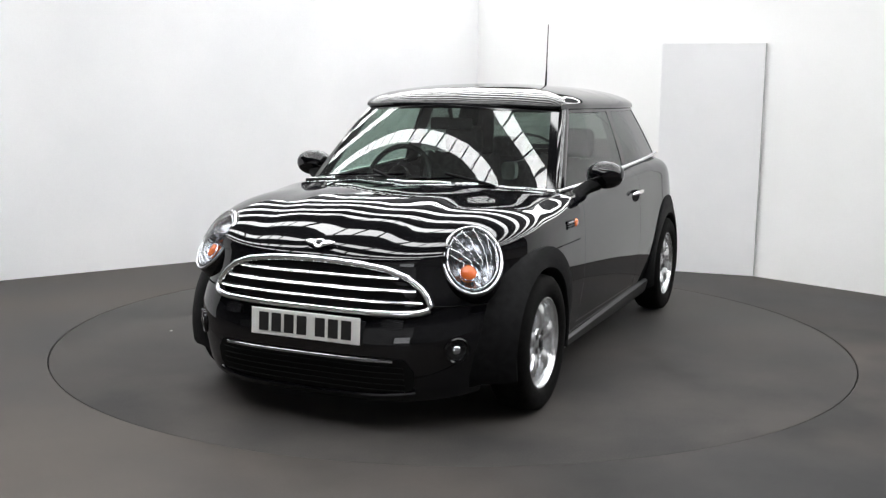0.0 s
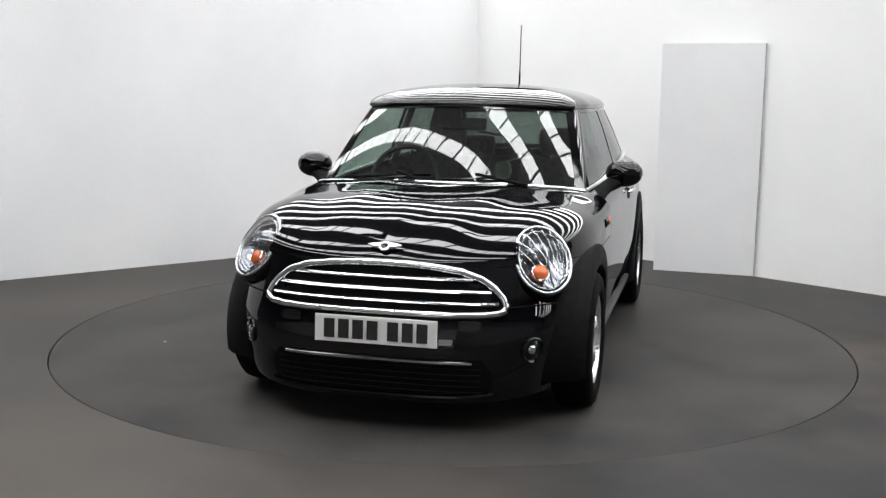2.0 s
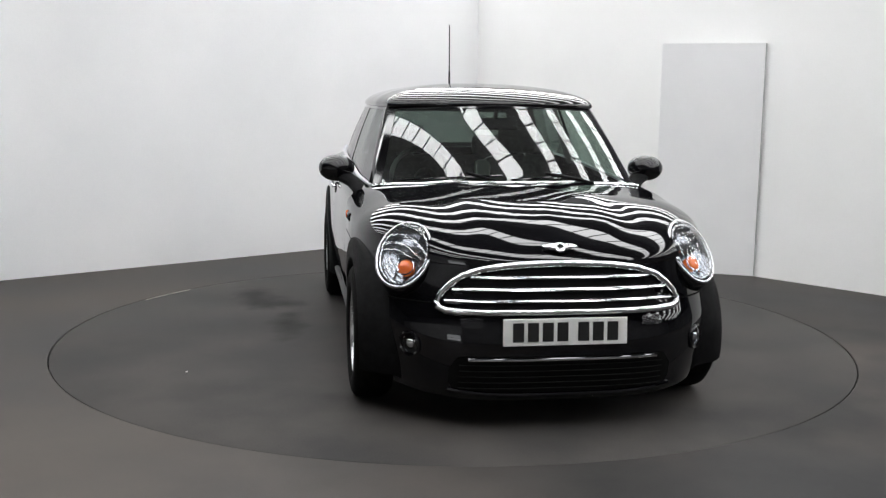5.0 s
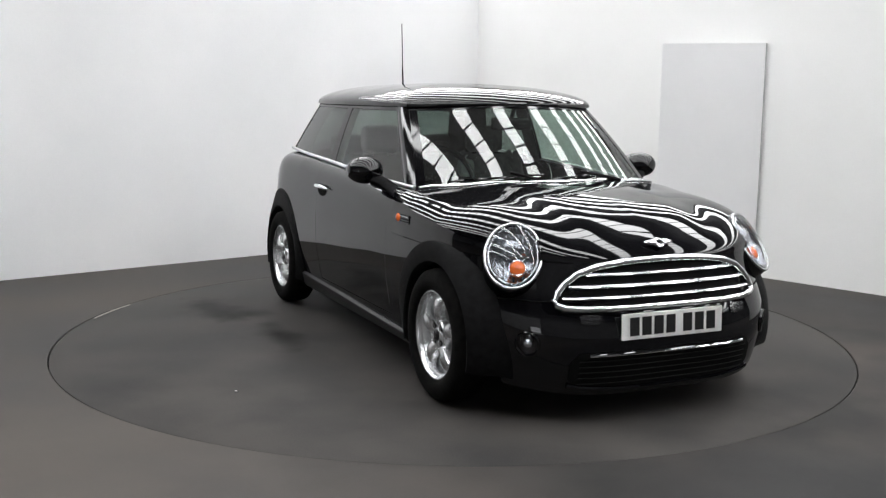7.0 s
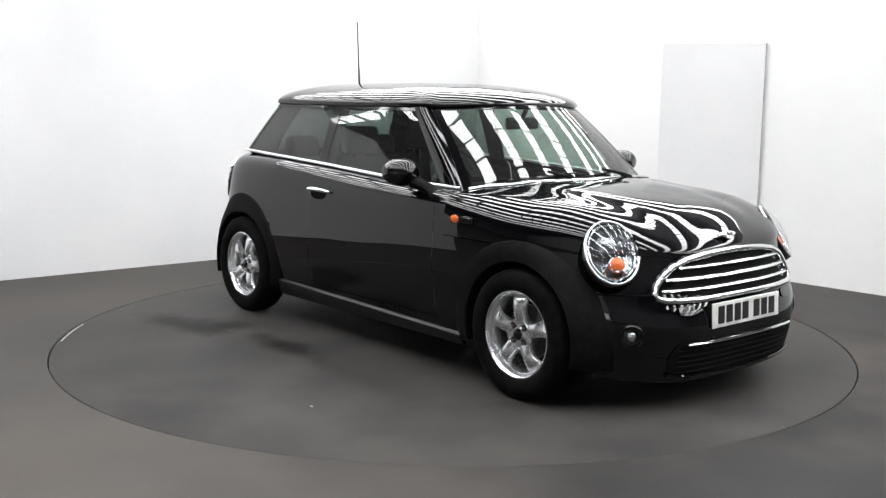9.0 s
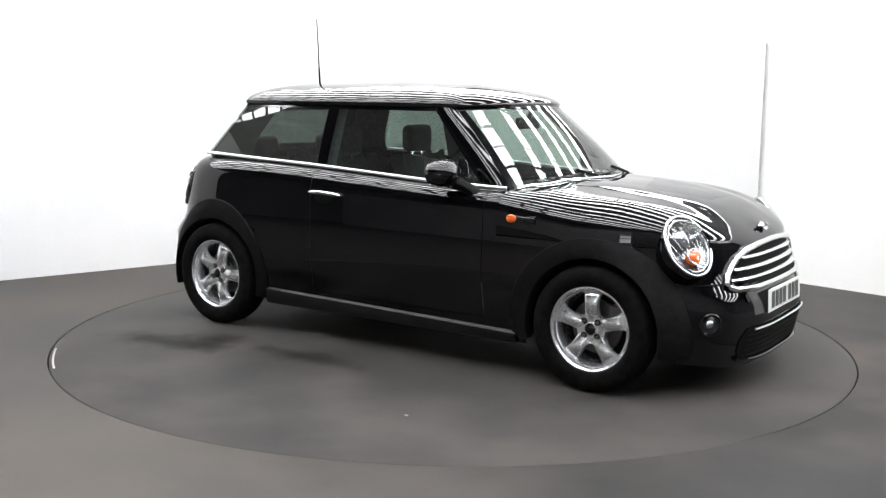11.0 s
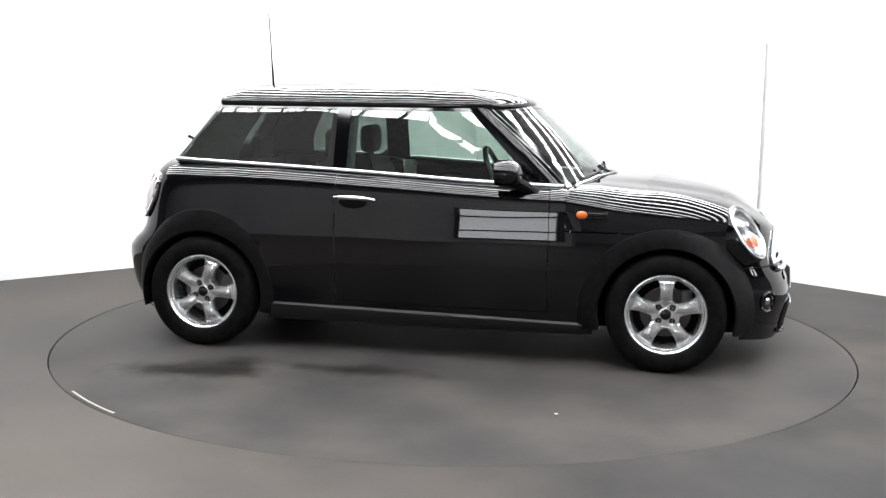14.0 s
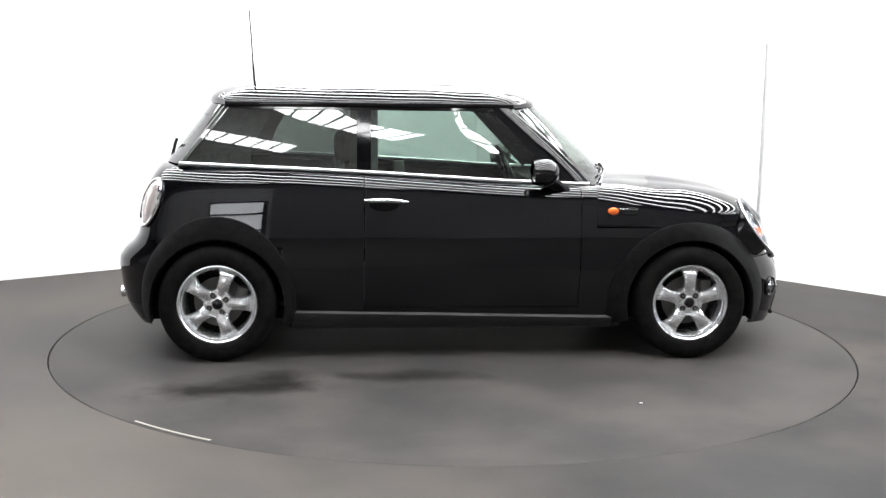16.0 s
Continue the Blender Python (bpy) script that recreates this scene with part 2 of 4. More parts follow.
def floor_data():
    rows = []
    for i in range(128):
        a = 2 * math.pi * i / 128
        c, s = math.cos(a), math.sin(a)
        far = 25 / max(abs(c), abs(s))
        rows.append([(r * c, r * s, z) for r, z in ((TABLE_R + 0.006, -0.03), (TABLE_R + 0.006, -0.003), (TABLE_R + 0.010, 0.0),
                                                    (3.2, 0), (5, 0), (far, 0))])
    return grid(rows, True)


tagged(part("floor", floor_data(), FLOORM, None, "grey painted concrete floor with dull brownish patches, uneven light put into its colour", False),
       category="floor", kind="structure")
tagged(part("floor_pit", lathe([(0.001, -0.03), (TABLE_R + 0.02, -0.03)], 96, "z"), DARK, None,
            "dark shallow pit under the turntable"), category="floor", kind="structure")

# the panel that stands in front of the east wall
PANEL_A, PANEL_B = Vector((1.616, 2.299, 0)), Vector((2.348, 2.058, 0))
pw = (PANEL_B - PANEL_A).normalized()
pn = Vector((-pw.y, pw.x, 0))
panel = part("door_leaf", slab([(0, 0.004), ((PANEL_B - PANEL_A).length, 0.004), ((PANEL_B - PANEL_A).length, 1.795), (0, 1.795)],
             0.02, lambda u, v, w: tuple(PANEL_A + pw * u + pn * w + Vector((0, 0, v)))), PANELM, None,
             "plain light grey flush door leaf before the white wall", False)
tagged(panel, category="door")
# grey strip put in for the shade line along the leaf's edge
part("edge_shade", slab([(0, 0.004), (0.006, 0.004), (0.006, 1.795), (0, 1.795)], 0.024,
     lambda u, v, w: tuple(PANEL_B + pw * (u + 0.002) + pn * (w - 0.004) + Vector((0, 0, v)))), EDGESHADE, panel, "thin grey strip standing in for the shaded door edge", False)

# the shed around the booth: dark cladding, roof with rows of translucent panels
SHED, EAVES, SOUTH = 24.0, 6.2, -10.0
SCREEN_Y = -6.6
for name, c, s in (("shed_wall_north", (0, SHED, EAVES / 2 + 0.15), (2 * SHED, 0.2, EAVES + 0.3)), ("shed_wall_south", (0, SOUTH, EAVES / 2 + 0.15), (2 * SHED, 0.2, EAVES + 0.3)),
                   ("shed_wall_east", (SHED, 0, EAVES / 2 + 0.15), (0.2, 2 * SHED - 0.3, EAVES + 0.3)), ("shed_wall_west", (-SHED, 0, EAVES / 2 + 0.15), (0.2, 2 * SHED - 0.3, EAVES + 0.3))):
    tagged(part(name, box(*c, *s), CLADM, None, "dark clad wall of the surrounding shed", False), category="wall", kind="structure")
tagged(part("ceiling", box(0, 0, EAVES + 0.35, 2 * SHED, 2 * SHED, 0.1), SHEDM, None, "dark shed roof with rows of rooflights", False),
       category="ceiling", kind="structure")
ACROSS = Vector((0.7261, 0.6876, 0))
STRIP_W, STRIP_GAP, BAR_GAP = 0.47, 1.6, 0.6
BAR_MESH = []
for k in range(-4, 8):
    mid = ACROSS * (k * STRIP_GAP + 0.4)
    ends = []
    for s in (1, -1):
        run = 0.0
        while run < 18:
            e = mid + RIGHT * (s * (run + 0.25))
            if abs(e.x) > SHED - 0.6 or e.y > SHED - 0.6 or e.y < SOUTH + 2.5:
                break
            run += 0.25
        ends.append(s * run)
    half = (ends[0] - ends[1]) / 2
    if half < 2:
        continue
    mid = mid + RIGHT * ((ends[0] + ends[1]) / 2)
    turn = Matrix.Rotation(math.atan2(RIGHT.y, RIGHT.x), 4, "Z")
    strip = part("rooflight", box(0, 0, 0, 2 * half, STRIP_W, 0.03), LIGHTM, None, "long translucent rooflight with dark glazing bars", False)
    strip.matrix_basis = Matrix.Translation(mid + Vector((0, 0, EAVES))) @ turn
    tagged(strip, category="rooflight", kind="structure")
    tagged(strip, group="rooflights in the shed roof")
    for i in range(int(2 * half / BAR_GAP) if k < 6 else 0):
        if BAR_MESH:
            bar = new("glazing_bar", BAR_MESH[0])
            bar.parent = strip
        else:
            bar = part("glazing_bar", box(0, 0, 0, 0.06, STRIP_W + 0.05, 0.05), SHEDM, strip, "", False)
            BAR_MESH.append(bar.data)
        bar.location = (-half + (i + 0.5) * BAR_GAP, 0, -0.03)

# unseen wall, added so that the car's side mirrors a lighter grey
tagged(part("added_wall", box(-10.4, SCREEN_Y, 1.4, 19.0, 0.1, 2.8), SCREENM, None, "unseen grey wall added behind the camera for the car's reflections", False), category="wall", kind="structure")
WX, WZ, WW, WH = -1.60, 0.74, 1.18, 0.90      # middle, width and height of the bright window
shed_pane = part("shed_window", box(WX, SCREEN_Y + 0.07, WZ, WW, 0.03, WH), PANEM, None, "small bright window in the unseen grey wall", False)
tagged(shed_pane, category="window", kind="structure")
for c, s in (((WX, SCREEN_Y + 0.08, WZ + WH / 2 + 0.03), (WW + 0.12, 0.06, 0.06)), ((WX, SCREEN_Y + 0.08, WZ - WH / 2 - 0.03), (WW + 0.12, 0.06, 0.06)),
             ((WX - WW / 2 - 0.03, SCREEN_Y + 0.08, WZ), (0.06, 0.06, WH)), ((WX + WW / 2 + 0.03, SCREEN_Y + 0.08, WZ), (0.06, 0.06, WH)),
             ((WX, SCREEN_Y + 0.09, WZ - 0.05), (WW, 0.05, 0.05)), ((WX, SCREEN_Y + 0.10, WZ + 0.22), (WW, 0.04, 0.03))):
    part("window_frame", box(*c, *s), SHEDM, shed_pane, "", False)

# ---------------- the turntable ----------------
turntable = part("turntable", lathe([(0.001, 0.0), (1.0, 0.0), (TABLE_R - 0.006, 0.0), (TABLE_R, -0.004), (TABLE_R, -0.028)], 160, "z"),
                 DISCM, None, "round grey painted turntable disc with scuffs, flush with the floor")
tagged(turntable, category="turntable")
part("edge_plate", grid([[(r * math.cos(a), r * math.sin(a), z) for r, z in ((2.187, 0.0005), (2.188, 0.003), (2.197, 0.003), (2.198, 0.0005))]
                         for a in [radians(-132.4 + 11.4 * i / 12) for i in range(13)]]), STEEL, turntable, "bright worn steel edge plate")
scrap = part("paper_scrap", box(0, 0, 0.003, 0.016, 0.010, 0.005, 0.0015, 1), SCRAP, None, "tiny white paper scrap lying on the turntable", False)
tagged(scrap, category="litter")

# ---------------- the car ----------------
car = new("car")
car.empty_display_size = 0.3
tagged(car, "glossy black three-door hatchback with silver alloy wheels on the turntable", "car")

WB = 1.2335
NOSE = spline([(0.08, 1.76), (0.13, 1.84), (0.20, 1.872), (0.30, 1.890), (0.40, 1.888), (0.47, 1.866), (0.53, 1.838), (0.60, 1.822), (0.68, 1.800)])
TAIL = spline([(0.16, -1.70), (0.25, -1.76), (0.35, -1.79), (0.45, -1.80), (0.54, -1.785), (0.60, -1.72), (0.70, -1.685), (0.83, -1.66), (0.93, -1.62), (1.0, -1.575)])
SIDE = spline([(0.08, 0.70), (0.17, 0.755), (0.25, 0.775), (0.40, 0.803), (0.55, 0.818), (0.62, 0.8185), (0.66, 0.8175), (0.70, 0.8150)])
BELT = spline([(-1.60, 1.010), (-1.45, 1.005), (-1.185, 0.996), (-0.615, 0.974), (-0.033, 0.943), (0.381, 0.921), (0.72, 0.910)])
SPINE = spline([(0.90, 0.945), (1.0, 0.939), (1.08, 0.935), (1.22, 0.924), (1.394, 0.899), (1.605, 0.841), (1.72, 0.783), (1.78, 0.748), (1.82, 0.720)])
XF, XR, Z_S = 0.90, -0.90, 0.70
N_R = 4.8


def bluff(z):
    """How square the nose is, seen from above, at the height z."""
    k = min(max((z - 0.42) / 0.22, 0), 1)
    return 3.4 - 0.45 * k * k * (3 - 2 * k)


def side_y(x, z):
    """Half width of the body at the place x along it and the height z."""
    if z <= Z_S:
        w = SIDE(z)
    else:
        zb = BELT(x)
        top = Z_S + (zb - Z_S) / 0.938
        w = (0.815 - 0.07 * (z - Z_S)) * max(1 - min((z - Z_S) / (top - Z_S), 1) ** 8, 0) ** (1 / 8)
    if x > XF:
        u = min((x - XF) / (NOSE(min(z, 0.68)) - XF), 1)
        w *= max(1 - u ** bluff(z), 0) ** (1 / bluff(z))
    elif x < XR:
        u = min((x - XR) / (TAIL(z) - XR), 1)
        w *= max(1 - u ** N_R, 0) ** (1 / N_R)
    return w


def front_x(y, z):
    """How far forward the nose reaches at y and z."""
    n = bluff(z)
    return XF + (NOSE(z) - XF) * max(1 - (abs(y) / SIDE(z)) ** n, 0) ** (1 / n)


def bulge(x, y):
    """The raised middle of the bonnet and the swellings behind its lamps."""
    edge = 0.30 + 0.10 * (1.75 - x)
    d = (edge - abs(y)) / 0.032
    swell = 0.009 * math.exp(-((x - 1.36) / 0.22) ** 2 - ((abs(y) - 0.60) / 0.13) ** 2)
    return 0.016 * (1 / (1 + math.exp(-d))) * min(max((1.78 - x) / 0.2, 0), 1) + swell


# columns of the lower body, from the nose round to the tail, each from the bottom up
Z_ROWS = [0.17, 0.21, 0.25, 0.277, 0.32, 0.37, 0.42, 0.47, 0.52, 0.56, 0.60, 0.64, 0.67, 0.70]
Z_NOSE = [0.125, 0.15, 0.18, 0.23, 0.28, 0.33, 0.38, 0.42, 0.46, 0.50, 0.54, 0.58, 0.63, 0.68]
DOOR_A, DOOR_B = 0.640, -0.487


def front_col(a):
    """The column at the angle a round the nose: 0 is the middle, 1 the place beside the wheel."""
    k = min(a / 0.8, 1)
    k = k * k * (3 - 2 * k)
    out = []
    for zn, zs in zip(Z_NOSE, Z_ROWS):
        z = zn + (zs - zn) * k
        c, s = math.cos(a * math.pi / 2) ** (2 / bluff(z)), math.sin(a * math.pi / 2) ** (2 / bluff(z))
        out.append((XF + (NOSE(z) - XF) * c, SIDE(z) * s, z))
    return out


def cap_col(base, xc, n, zc, count=22):
    """Goes on from the top of a column over the bonnet to its spine."""
    xs, ys, zs = base
    out = []
    for i in range(1, count + 1):
        p = math.pi / 2 * i / count
        f, g = 1 - math.cos(p) ** (2 / n), math.sin(p) ** (2 / n)
        x, y = xs + (xc - xs) * f, ys * (1 - f)
        out.append((x, y, SPINE(x) - 0.010 - (SPINE(x) - 0.010 - zs) * (1 - g) + bulge(x, y) * g))
    return out


FRONT_A = [i / 40 for i in range(41)]
front_cols = [front_col(a) for a in FRONT_A]
for x in (0.87, 0.84, 0.80, 0.76, 0.72):
    front_cols.append([(x, SIDE(z), z) for z in Z_ROWS])
run = [0.0]
for a, b in zip(front_cols, front_cols[1:]):
    run.append(run[-1] + (Vector(a[-1]) - Vector(b[-1])).length)
run = [r / run[-1] for r in run]
caps = []
for col, s in zip(front_cols, run):
    xc = 1.725 - 0.785 * (2 * s * s - s ** 3)
    caps.append(cap_col(col[-1], xc, 2.3 + 1.4 * min(s / 0.5, 1) ** 2 * (3 - 2 * min(s / 0.5, 1)) + 2.4 * max((s - 0.7) / 0.3, 0) ** 2, SPINE(xc) - 0.010))
LAMP_N = Vector((0.73, 0.42, 0.54)).normalized()


def lamp_frame(side):
    """Axes of a headlight: across, up, out."""
    n = Vector((LAMP_N.x, LAMP_N.y * side, LAMP_N.z))
    across = Vector((0, 0, 1)).cross(n).normalized()
    return across, n.cross(across), n


def in_lamp(p, grow=0.93):
    side = 1 if p.y > 0 else -1
    a, u, n = lamp_frame(side)
    d = p - Vector((1.603, 0.620 * side, 0.694))
    return (d.dot(a) / 0.121) ** 2 + (d.dot(u) / 0.150) ** 2 < grow ** 2 and abs(d.dot(n)) < 0.2


ARCH = {1: (WB, 0.445, 0.438), -1: (-WB, 0.400, 0.462)}      # middle, half width and height of the outer edge of the arch trim


def in_arch(p):
    return any(((p.x - x) / 0.385) ** 2 + ((p.z - 0.295) / 0.385) ** 2 < 1 for x, _, _ in ARCH.values()) and abs(p.y) > 0.5 or \
        (p.z < 0.295 and any(abs(p.x - x) < 0.37 for x, _, _ in ARCH.values()) and abs(p.y) > 0.5)


def hole(p):
    return in_arch(p) or in_lamp(p)


lower_front = grid(front_cols)
bonnet_rows = [[Vector(col[-1]).lerp(Vector(cap[0]), 0.07)[:]] + cap for col, cap in zip(front_cols, caps)]
bonnet_half = grid(bonnet_rows)
MID_X = sorted({0.72, DOOR_A, DOOR_B, *[0.55 - 0.1 * i for i in range(11)], -0.55, -0.62, -0.70, -0.78, -0.84, -0.87, -0.90}, reverse=True)
UP = [0.2, 0.4, 0.55, 0.66, 0.75, 0.82, 0.88, 0.93, 0.97, 1.0]


def mid_col(x, low=0):
    zb = BELT(x)
    return [(x, SIDE(z), z) for z in Z_ROWS[low:]] + [(x, side_y(x, Z_S + (zb - Z_S) * f), Z_S + (zb - Z_S) * f) for f in UP]


def rear_col(a):
    c, s = math.cos(a * math.pi / 2) ** (2 / N_R), math.sin(a * math.pi / 2) ** (2 / N_R)
    out = []
    for z in Z_ROWS:
        out.append((XR + (TAIL(z) - XR) * c, SIDE(z) * s, z))
    for f in UP:
        zb = BELT(-1.3)
        z = Z_S + (zb - Z_S) * f
        w = side_y(XR, z)
        out.append((XR + (TAIL(z) - XR) * c, w * s, z))
    return out


fender_x = [x for x in MID_X if x >= DOOR_A]
door_x = [x for x in MID_X if DOOR_B <= x <= DOOR_A]
back_x = [x for x in MID_X if x <= DOOR_B]
door_low = Z_ROWS.index(0.277)
pieces = [lower_front, grid([mid_col(x) for x in fender_x]), grid([mid_col(x)[:door_low + 1] for x in door_x]),
          grid([mid_col(x) for x in back_x] + [rear_col(1 - i / 40) for i in range(1, 41)])]
half_body = drop(join(*pieces), hole)
part("body", join(half_body, flip(half_body)), SIDEPAINT, car)
half_bonnet = drop(bonnet_half, hole)


def along(points, count):
    """Points evenly spread over a line of points."""
    pts = [Vector(p) for p in points]
    at = [0.0]
    for a, b in zip(pts, pts[1:]):
        at.append(at[-1] + (b - a).length)
    return [tuple(float(np.interp(at[-1] * i / count, at, [p[c] for p in pts])) for c in range(3)) for i in range(count + 1)]


shut = grid([along(mid_col(0.72)[len(Z_ROWS) - 1:], 16), along([p for p in bonnet_rows[-1] if p[1] > 0.66], 16)])
for shut_side in (shut, flip(shut)):
    part("bonnet_shut_panel", shut_side, PAINT, car)
bonnet = part("bonnet", join(half_bonnet, flip(half_bonnet)), PAINT, car)
GAP = 0.0035
for side in (1, -1):
    xs = [door_x[0] - GAP] + door_x[1:-1] + [door_x[-1] + GAP]
    data = grid([[(x, y, z + (GAP if i == 0 else 0)) for i, (_, y, z) in enumerate(mid_col(x, door_low))] for x in xs])
    door = part("door", data if side > 0 else flip(data), SIDEPAINT, car)


# ---------------- greenhouse ----------------
GUTTER_Z = 1.312
ROOF = spline([(-1.36, 1.345), (-1.30, 1.390), (-1.208, 1.427), (-0.952, 1.445), (-0.303, 1.447), (-0.05, 1.436), (0.191, 1.416), (0.35, 1.384), (0.46, 1.342), (0.505, 1.318)])


def ws_edge(f, y):
    """The windscreen's surface: f from its base (0) to its top (1), y as a share of the half width there."""
    base_c, base_k = Vector((0.908, 0, 0.930)), Vector((0.715, 0.685, 0.912))
    top_c, top_k = Vector((0.486, 0, 1.322)), Vector((0.298, 0.552, 1.308))
    k = abs(y) ** 2.3
    b = Vector((base_c.x + (base_k.x - base_c.x) * k, base_k.y * y, base_c.z + (base_k.z - base_c.z) * k))
    t = Vector((top_c.x + (top_k.x - top_c.x) * k, top_k.y * y, top_c.z + (top_k.z - top_c.z) * k))
    p = b.lerp(t, f)
    belly = 0.012 * math.sin(math.pi * f)
    return p + Vector((0.6 * belly, 0, 0.75 * belly))


def glass_side(x, f):
    """The side glass: x along its base and f from the belt (0) to the gutter (1)."""
    zb = BELT(x) + 0.004
    z = zb + (GUTTER_Z - zb) * f
    yb = 0.706 - 0.03 * max(x - 0.2, 0) / 0.5 - 0.050 * (max(-0.7 - x, 0) / 0.75) ** 2
    yt = 0.586 - 0.030 * max(x - 0.0, 0) / 0.3 - 0.040 * (max(-0.5 - x, 0) / 0.7) ** 2
    y = yb + (yt - yb) * f + 0.006 * math.sin(math.pi * f)
    return y, z


def side_pt(a, b, f):
    """A point of the side glass between the base place a and the top place b."""
    x = a + (b - a) * f
    y, z = glass_side(x, f)
    return (x, y, z)


def sheet(fn, us, vs):
    return grid([[tuple(fn(u, v)) for v in vs] for u in us])


def steps(a, b, n):
    return [a + (b - a) * i / n for i in range(n + 1)]


windscreen = part("windscreen", sheet(lambda f, y: ws_edge(0.045 + 0.93 * f, 0.955 * y), steps(0, 1, 14), steps(-1, 1, 28)), GLASS, car,
                  "tinted windscreen that mirrors the rooflights")
band = [sheet(lambda f, y: ws_edge(f, y) + Vector((0.001, 0, 0.002)), steps(0.0, 0.045, 2), steps(-1, 1, 28)),
        sheet(lambda f, y: ws_edge(f, y) + Vector((0.001, 0, 0.002)), steps(0.955, 1.0, 2), steps(-1, 1, 28)),
        sheet(lambda f, y: ws_edge(f, y) + Vector((0.001, 0, 0.002)), steps(0, 1, 14), steps(0.94, 1, 2)),
        sheet(lambda f, y: ws_edge(f, y) + Vector((0.001, 0, 0.002)), steps(0, 1, 14), steps(-1, -0.94, 2))]
part("windscreen_surround", join(*band), GLOSS, car)
for side in (1, -1):
    def put(name, data, material, parent, label=""):
        return part(name, data if side > 0 else flip(data), material, parent, label)
    put("door_window", sheet(lambda u, f: side_pt(-0.455 + 1.015 * u, -0.452 + 0.63 * u, 0.03 + 0.93 * f), steps(0, 1, 20), steps(0, 1, 10)), GLASS, car)
    put("quarter_window", sheet(lambda u, f: side_pt(-1.435 + 0.92 * u, -1.205 + 0.685 * u, 0.03 + 0.93 * f), steps(0, 1, 20), steps(0, 1, 10)), DARKGLASS, car,
        "dark tinted quarter glass")
    lift = lambda p: (p[0], p[1] + 0.003, p[2])
    put("b_pillar", sheet(lambda u, f: lift(side_pt(-0.522 + 0.070 * u, -0.525 + 0.075 * u, f)), steps(0, 1, 3), steps(0, 1, 10)), GLOSS, car)
    put("a_pillar", grid([[tuple(Vector(side_pt(0.555, 0.170, f)).lerp(ws_edge(f, 1.0), u) + Vector((0.010, 0.016, 0)) * math.sin(math.pi * u))
                           for f in steps(0, 1, 12)] for u in steps(0, 1, 6)]), GLOSS, car)
    put("window_header", sheet(lambda u, f: lift(side_pt(-1.435 + 1.995 * u, -1.205 + 1.385 * u, 0.94 + 0.06 * f)), steps(0, 1, 24), steps(0, 1, 2)), GLOSS, car)
    put("belt_strip", tube([(x, glass_side(x, 0)[0] + 0.012, BELT(x) + 0.009) for x in steps(-1.43, 0.70, 40)], 0.010, 10), BRIGHT, car,
        "chrome belt strip")


def rear_glass(f, y):
    base_c, base_k = Vector((-1.565, 0, 1.005)), Vector((-1.420, 0.640, 1.005))
    top_c, top_k = Vector((-1.325, 0, 1.325)), Vector((-1.195, 0.530, 1.312))
    k = abs(y) ** 3
    b = Vector((base_c.x + (base_k.x - base_c.x) * k, base_k.y * y, base_c.z))
    t = Vector((top_c.x + (top_k.x - top_c.x) * k, top_k.y * y, top_c.z + (top_k.z - top_c.z) * k))
    return b.lerp(t, f)


rear_window = part("rear_window", sheet(rear_glass, steps(0, 1, 8), steps(-1, 1, 24)), DARKGLASS, car, "dark tinted rear window")
for side in (1, -1):
    data = grid([[tuple(Vector(side_pt(-1.405, -1.175, f)).lerp(rear_glass(f, 0.94), u) + Vector((-0.006, 0.008, 0)) * (0.4 + math.sin(math.pi * u))) for f in steps(0, 1, 10)] for u in steps(0, 1, 6)])
    part("c_pillar", data if side > 0 else flip(data), GLOSS, car, "gloss black rear pillar")
out_back = Vector((-0.004, 0, 0.002))
part("window_border", join(*[sheet(lambda f, y: rear_glass(f, y) + out_back, fs, ys) for fs, ys in
                             ((steps(0, 0.10, 2), steps(-1, 1, 24)), (steps(0.80, 1, 3), steps(-1, 1, 24)),
                              (steps(0.10, 0.80, 8), steps(0.80, 1, 4)), (steps(0.10, 0.80, 8), steps(-1, -0.80, 4)))]), GLOSS, rear_window, "black printed border")

# roof: rings from the gutter to the spine
rim = [tuple(ws_edge(1.0, y / 14)) for y in range(14)] + [(*side_pt(x, x, 1.0)[:2], GUTTER_Z) for x in steps(0.295, -1.20, 22)] + \
      [tuple(rear_glass(1.0, 1 - y / 12)) for y in range(1, 13)]
rim = [Vector(p) for p in rim]
roof_rows = []
for i, p in enumerate(rim):
    s = i / (len(rim) - 1)
    xc = 0.06 - 1.22 * s
    out = Vector((p.x - xc, p.y, 0)).normalized() * (0.014 * min(p.y / 0.4, 1) if s < 0.4 else 0.014)
    n = 1.75 + 0.25 * min(max((p.y - 0.1) / 0.42, 0), 1) if s < 0.4 else 2.0
    row = [tuple(p - Vector((0, 0, 0.006))), tuple(p + out * 1.0 + Vector((0, 0, 0.0))), tuple(p + out * 1.2 + Vector((0, 0, 0.008)))]
    b = p + out * 1.2 + Vector((0, 0, 0.008))
    for k in range(1, 25):
        a = math.pi / 2 * k / 24
        f, g = 1 - math.cos(a) ** (2 / n), math.sin(a) ** (2 / n)
        row.append((b.x + (xc - b.x) * f, b.y * (1 - f), b.z + (ROOF(xc) - b.z) * g))
    roof_rows.append(row)
half_roof = grid(roof_rows)
roof = part("roof", join(half_roof, flip(half_roof)), PAINT, car)
# tail lid between the belt and the rear window
shelf = grid([[tuple(Vector(rear_col(a)[-1]).lerp(rear_glass(0, min(1, s)), u)) for u in steps(0, 1, 3)] for a, s in [(i / 20, i / 20) for i in range(21)]])
part("tail_shelf", join(shelf, flip(shelf)), PAINT, car)
floor_pan = box(0, 0, 0.22, 3.3, 1.30, 0.06, 0.02)
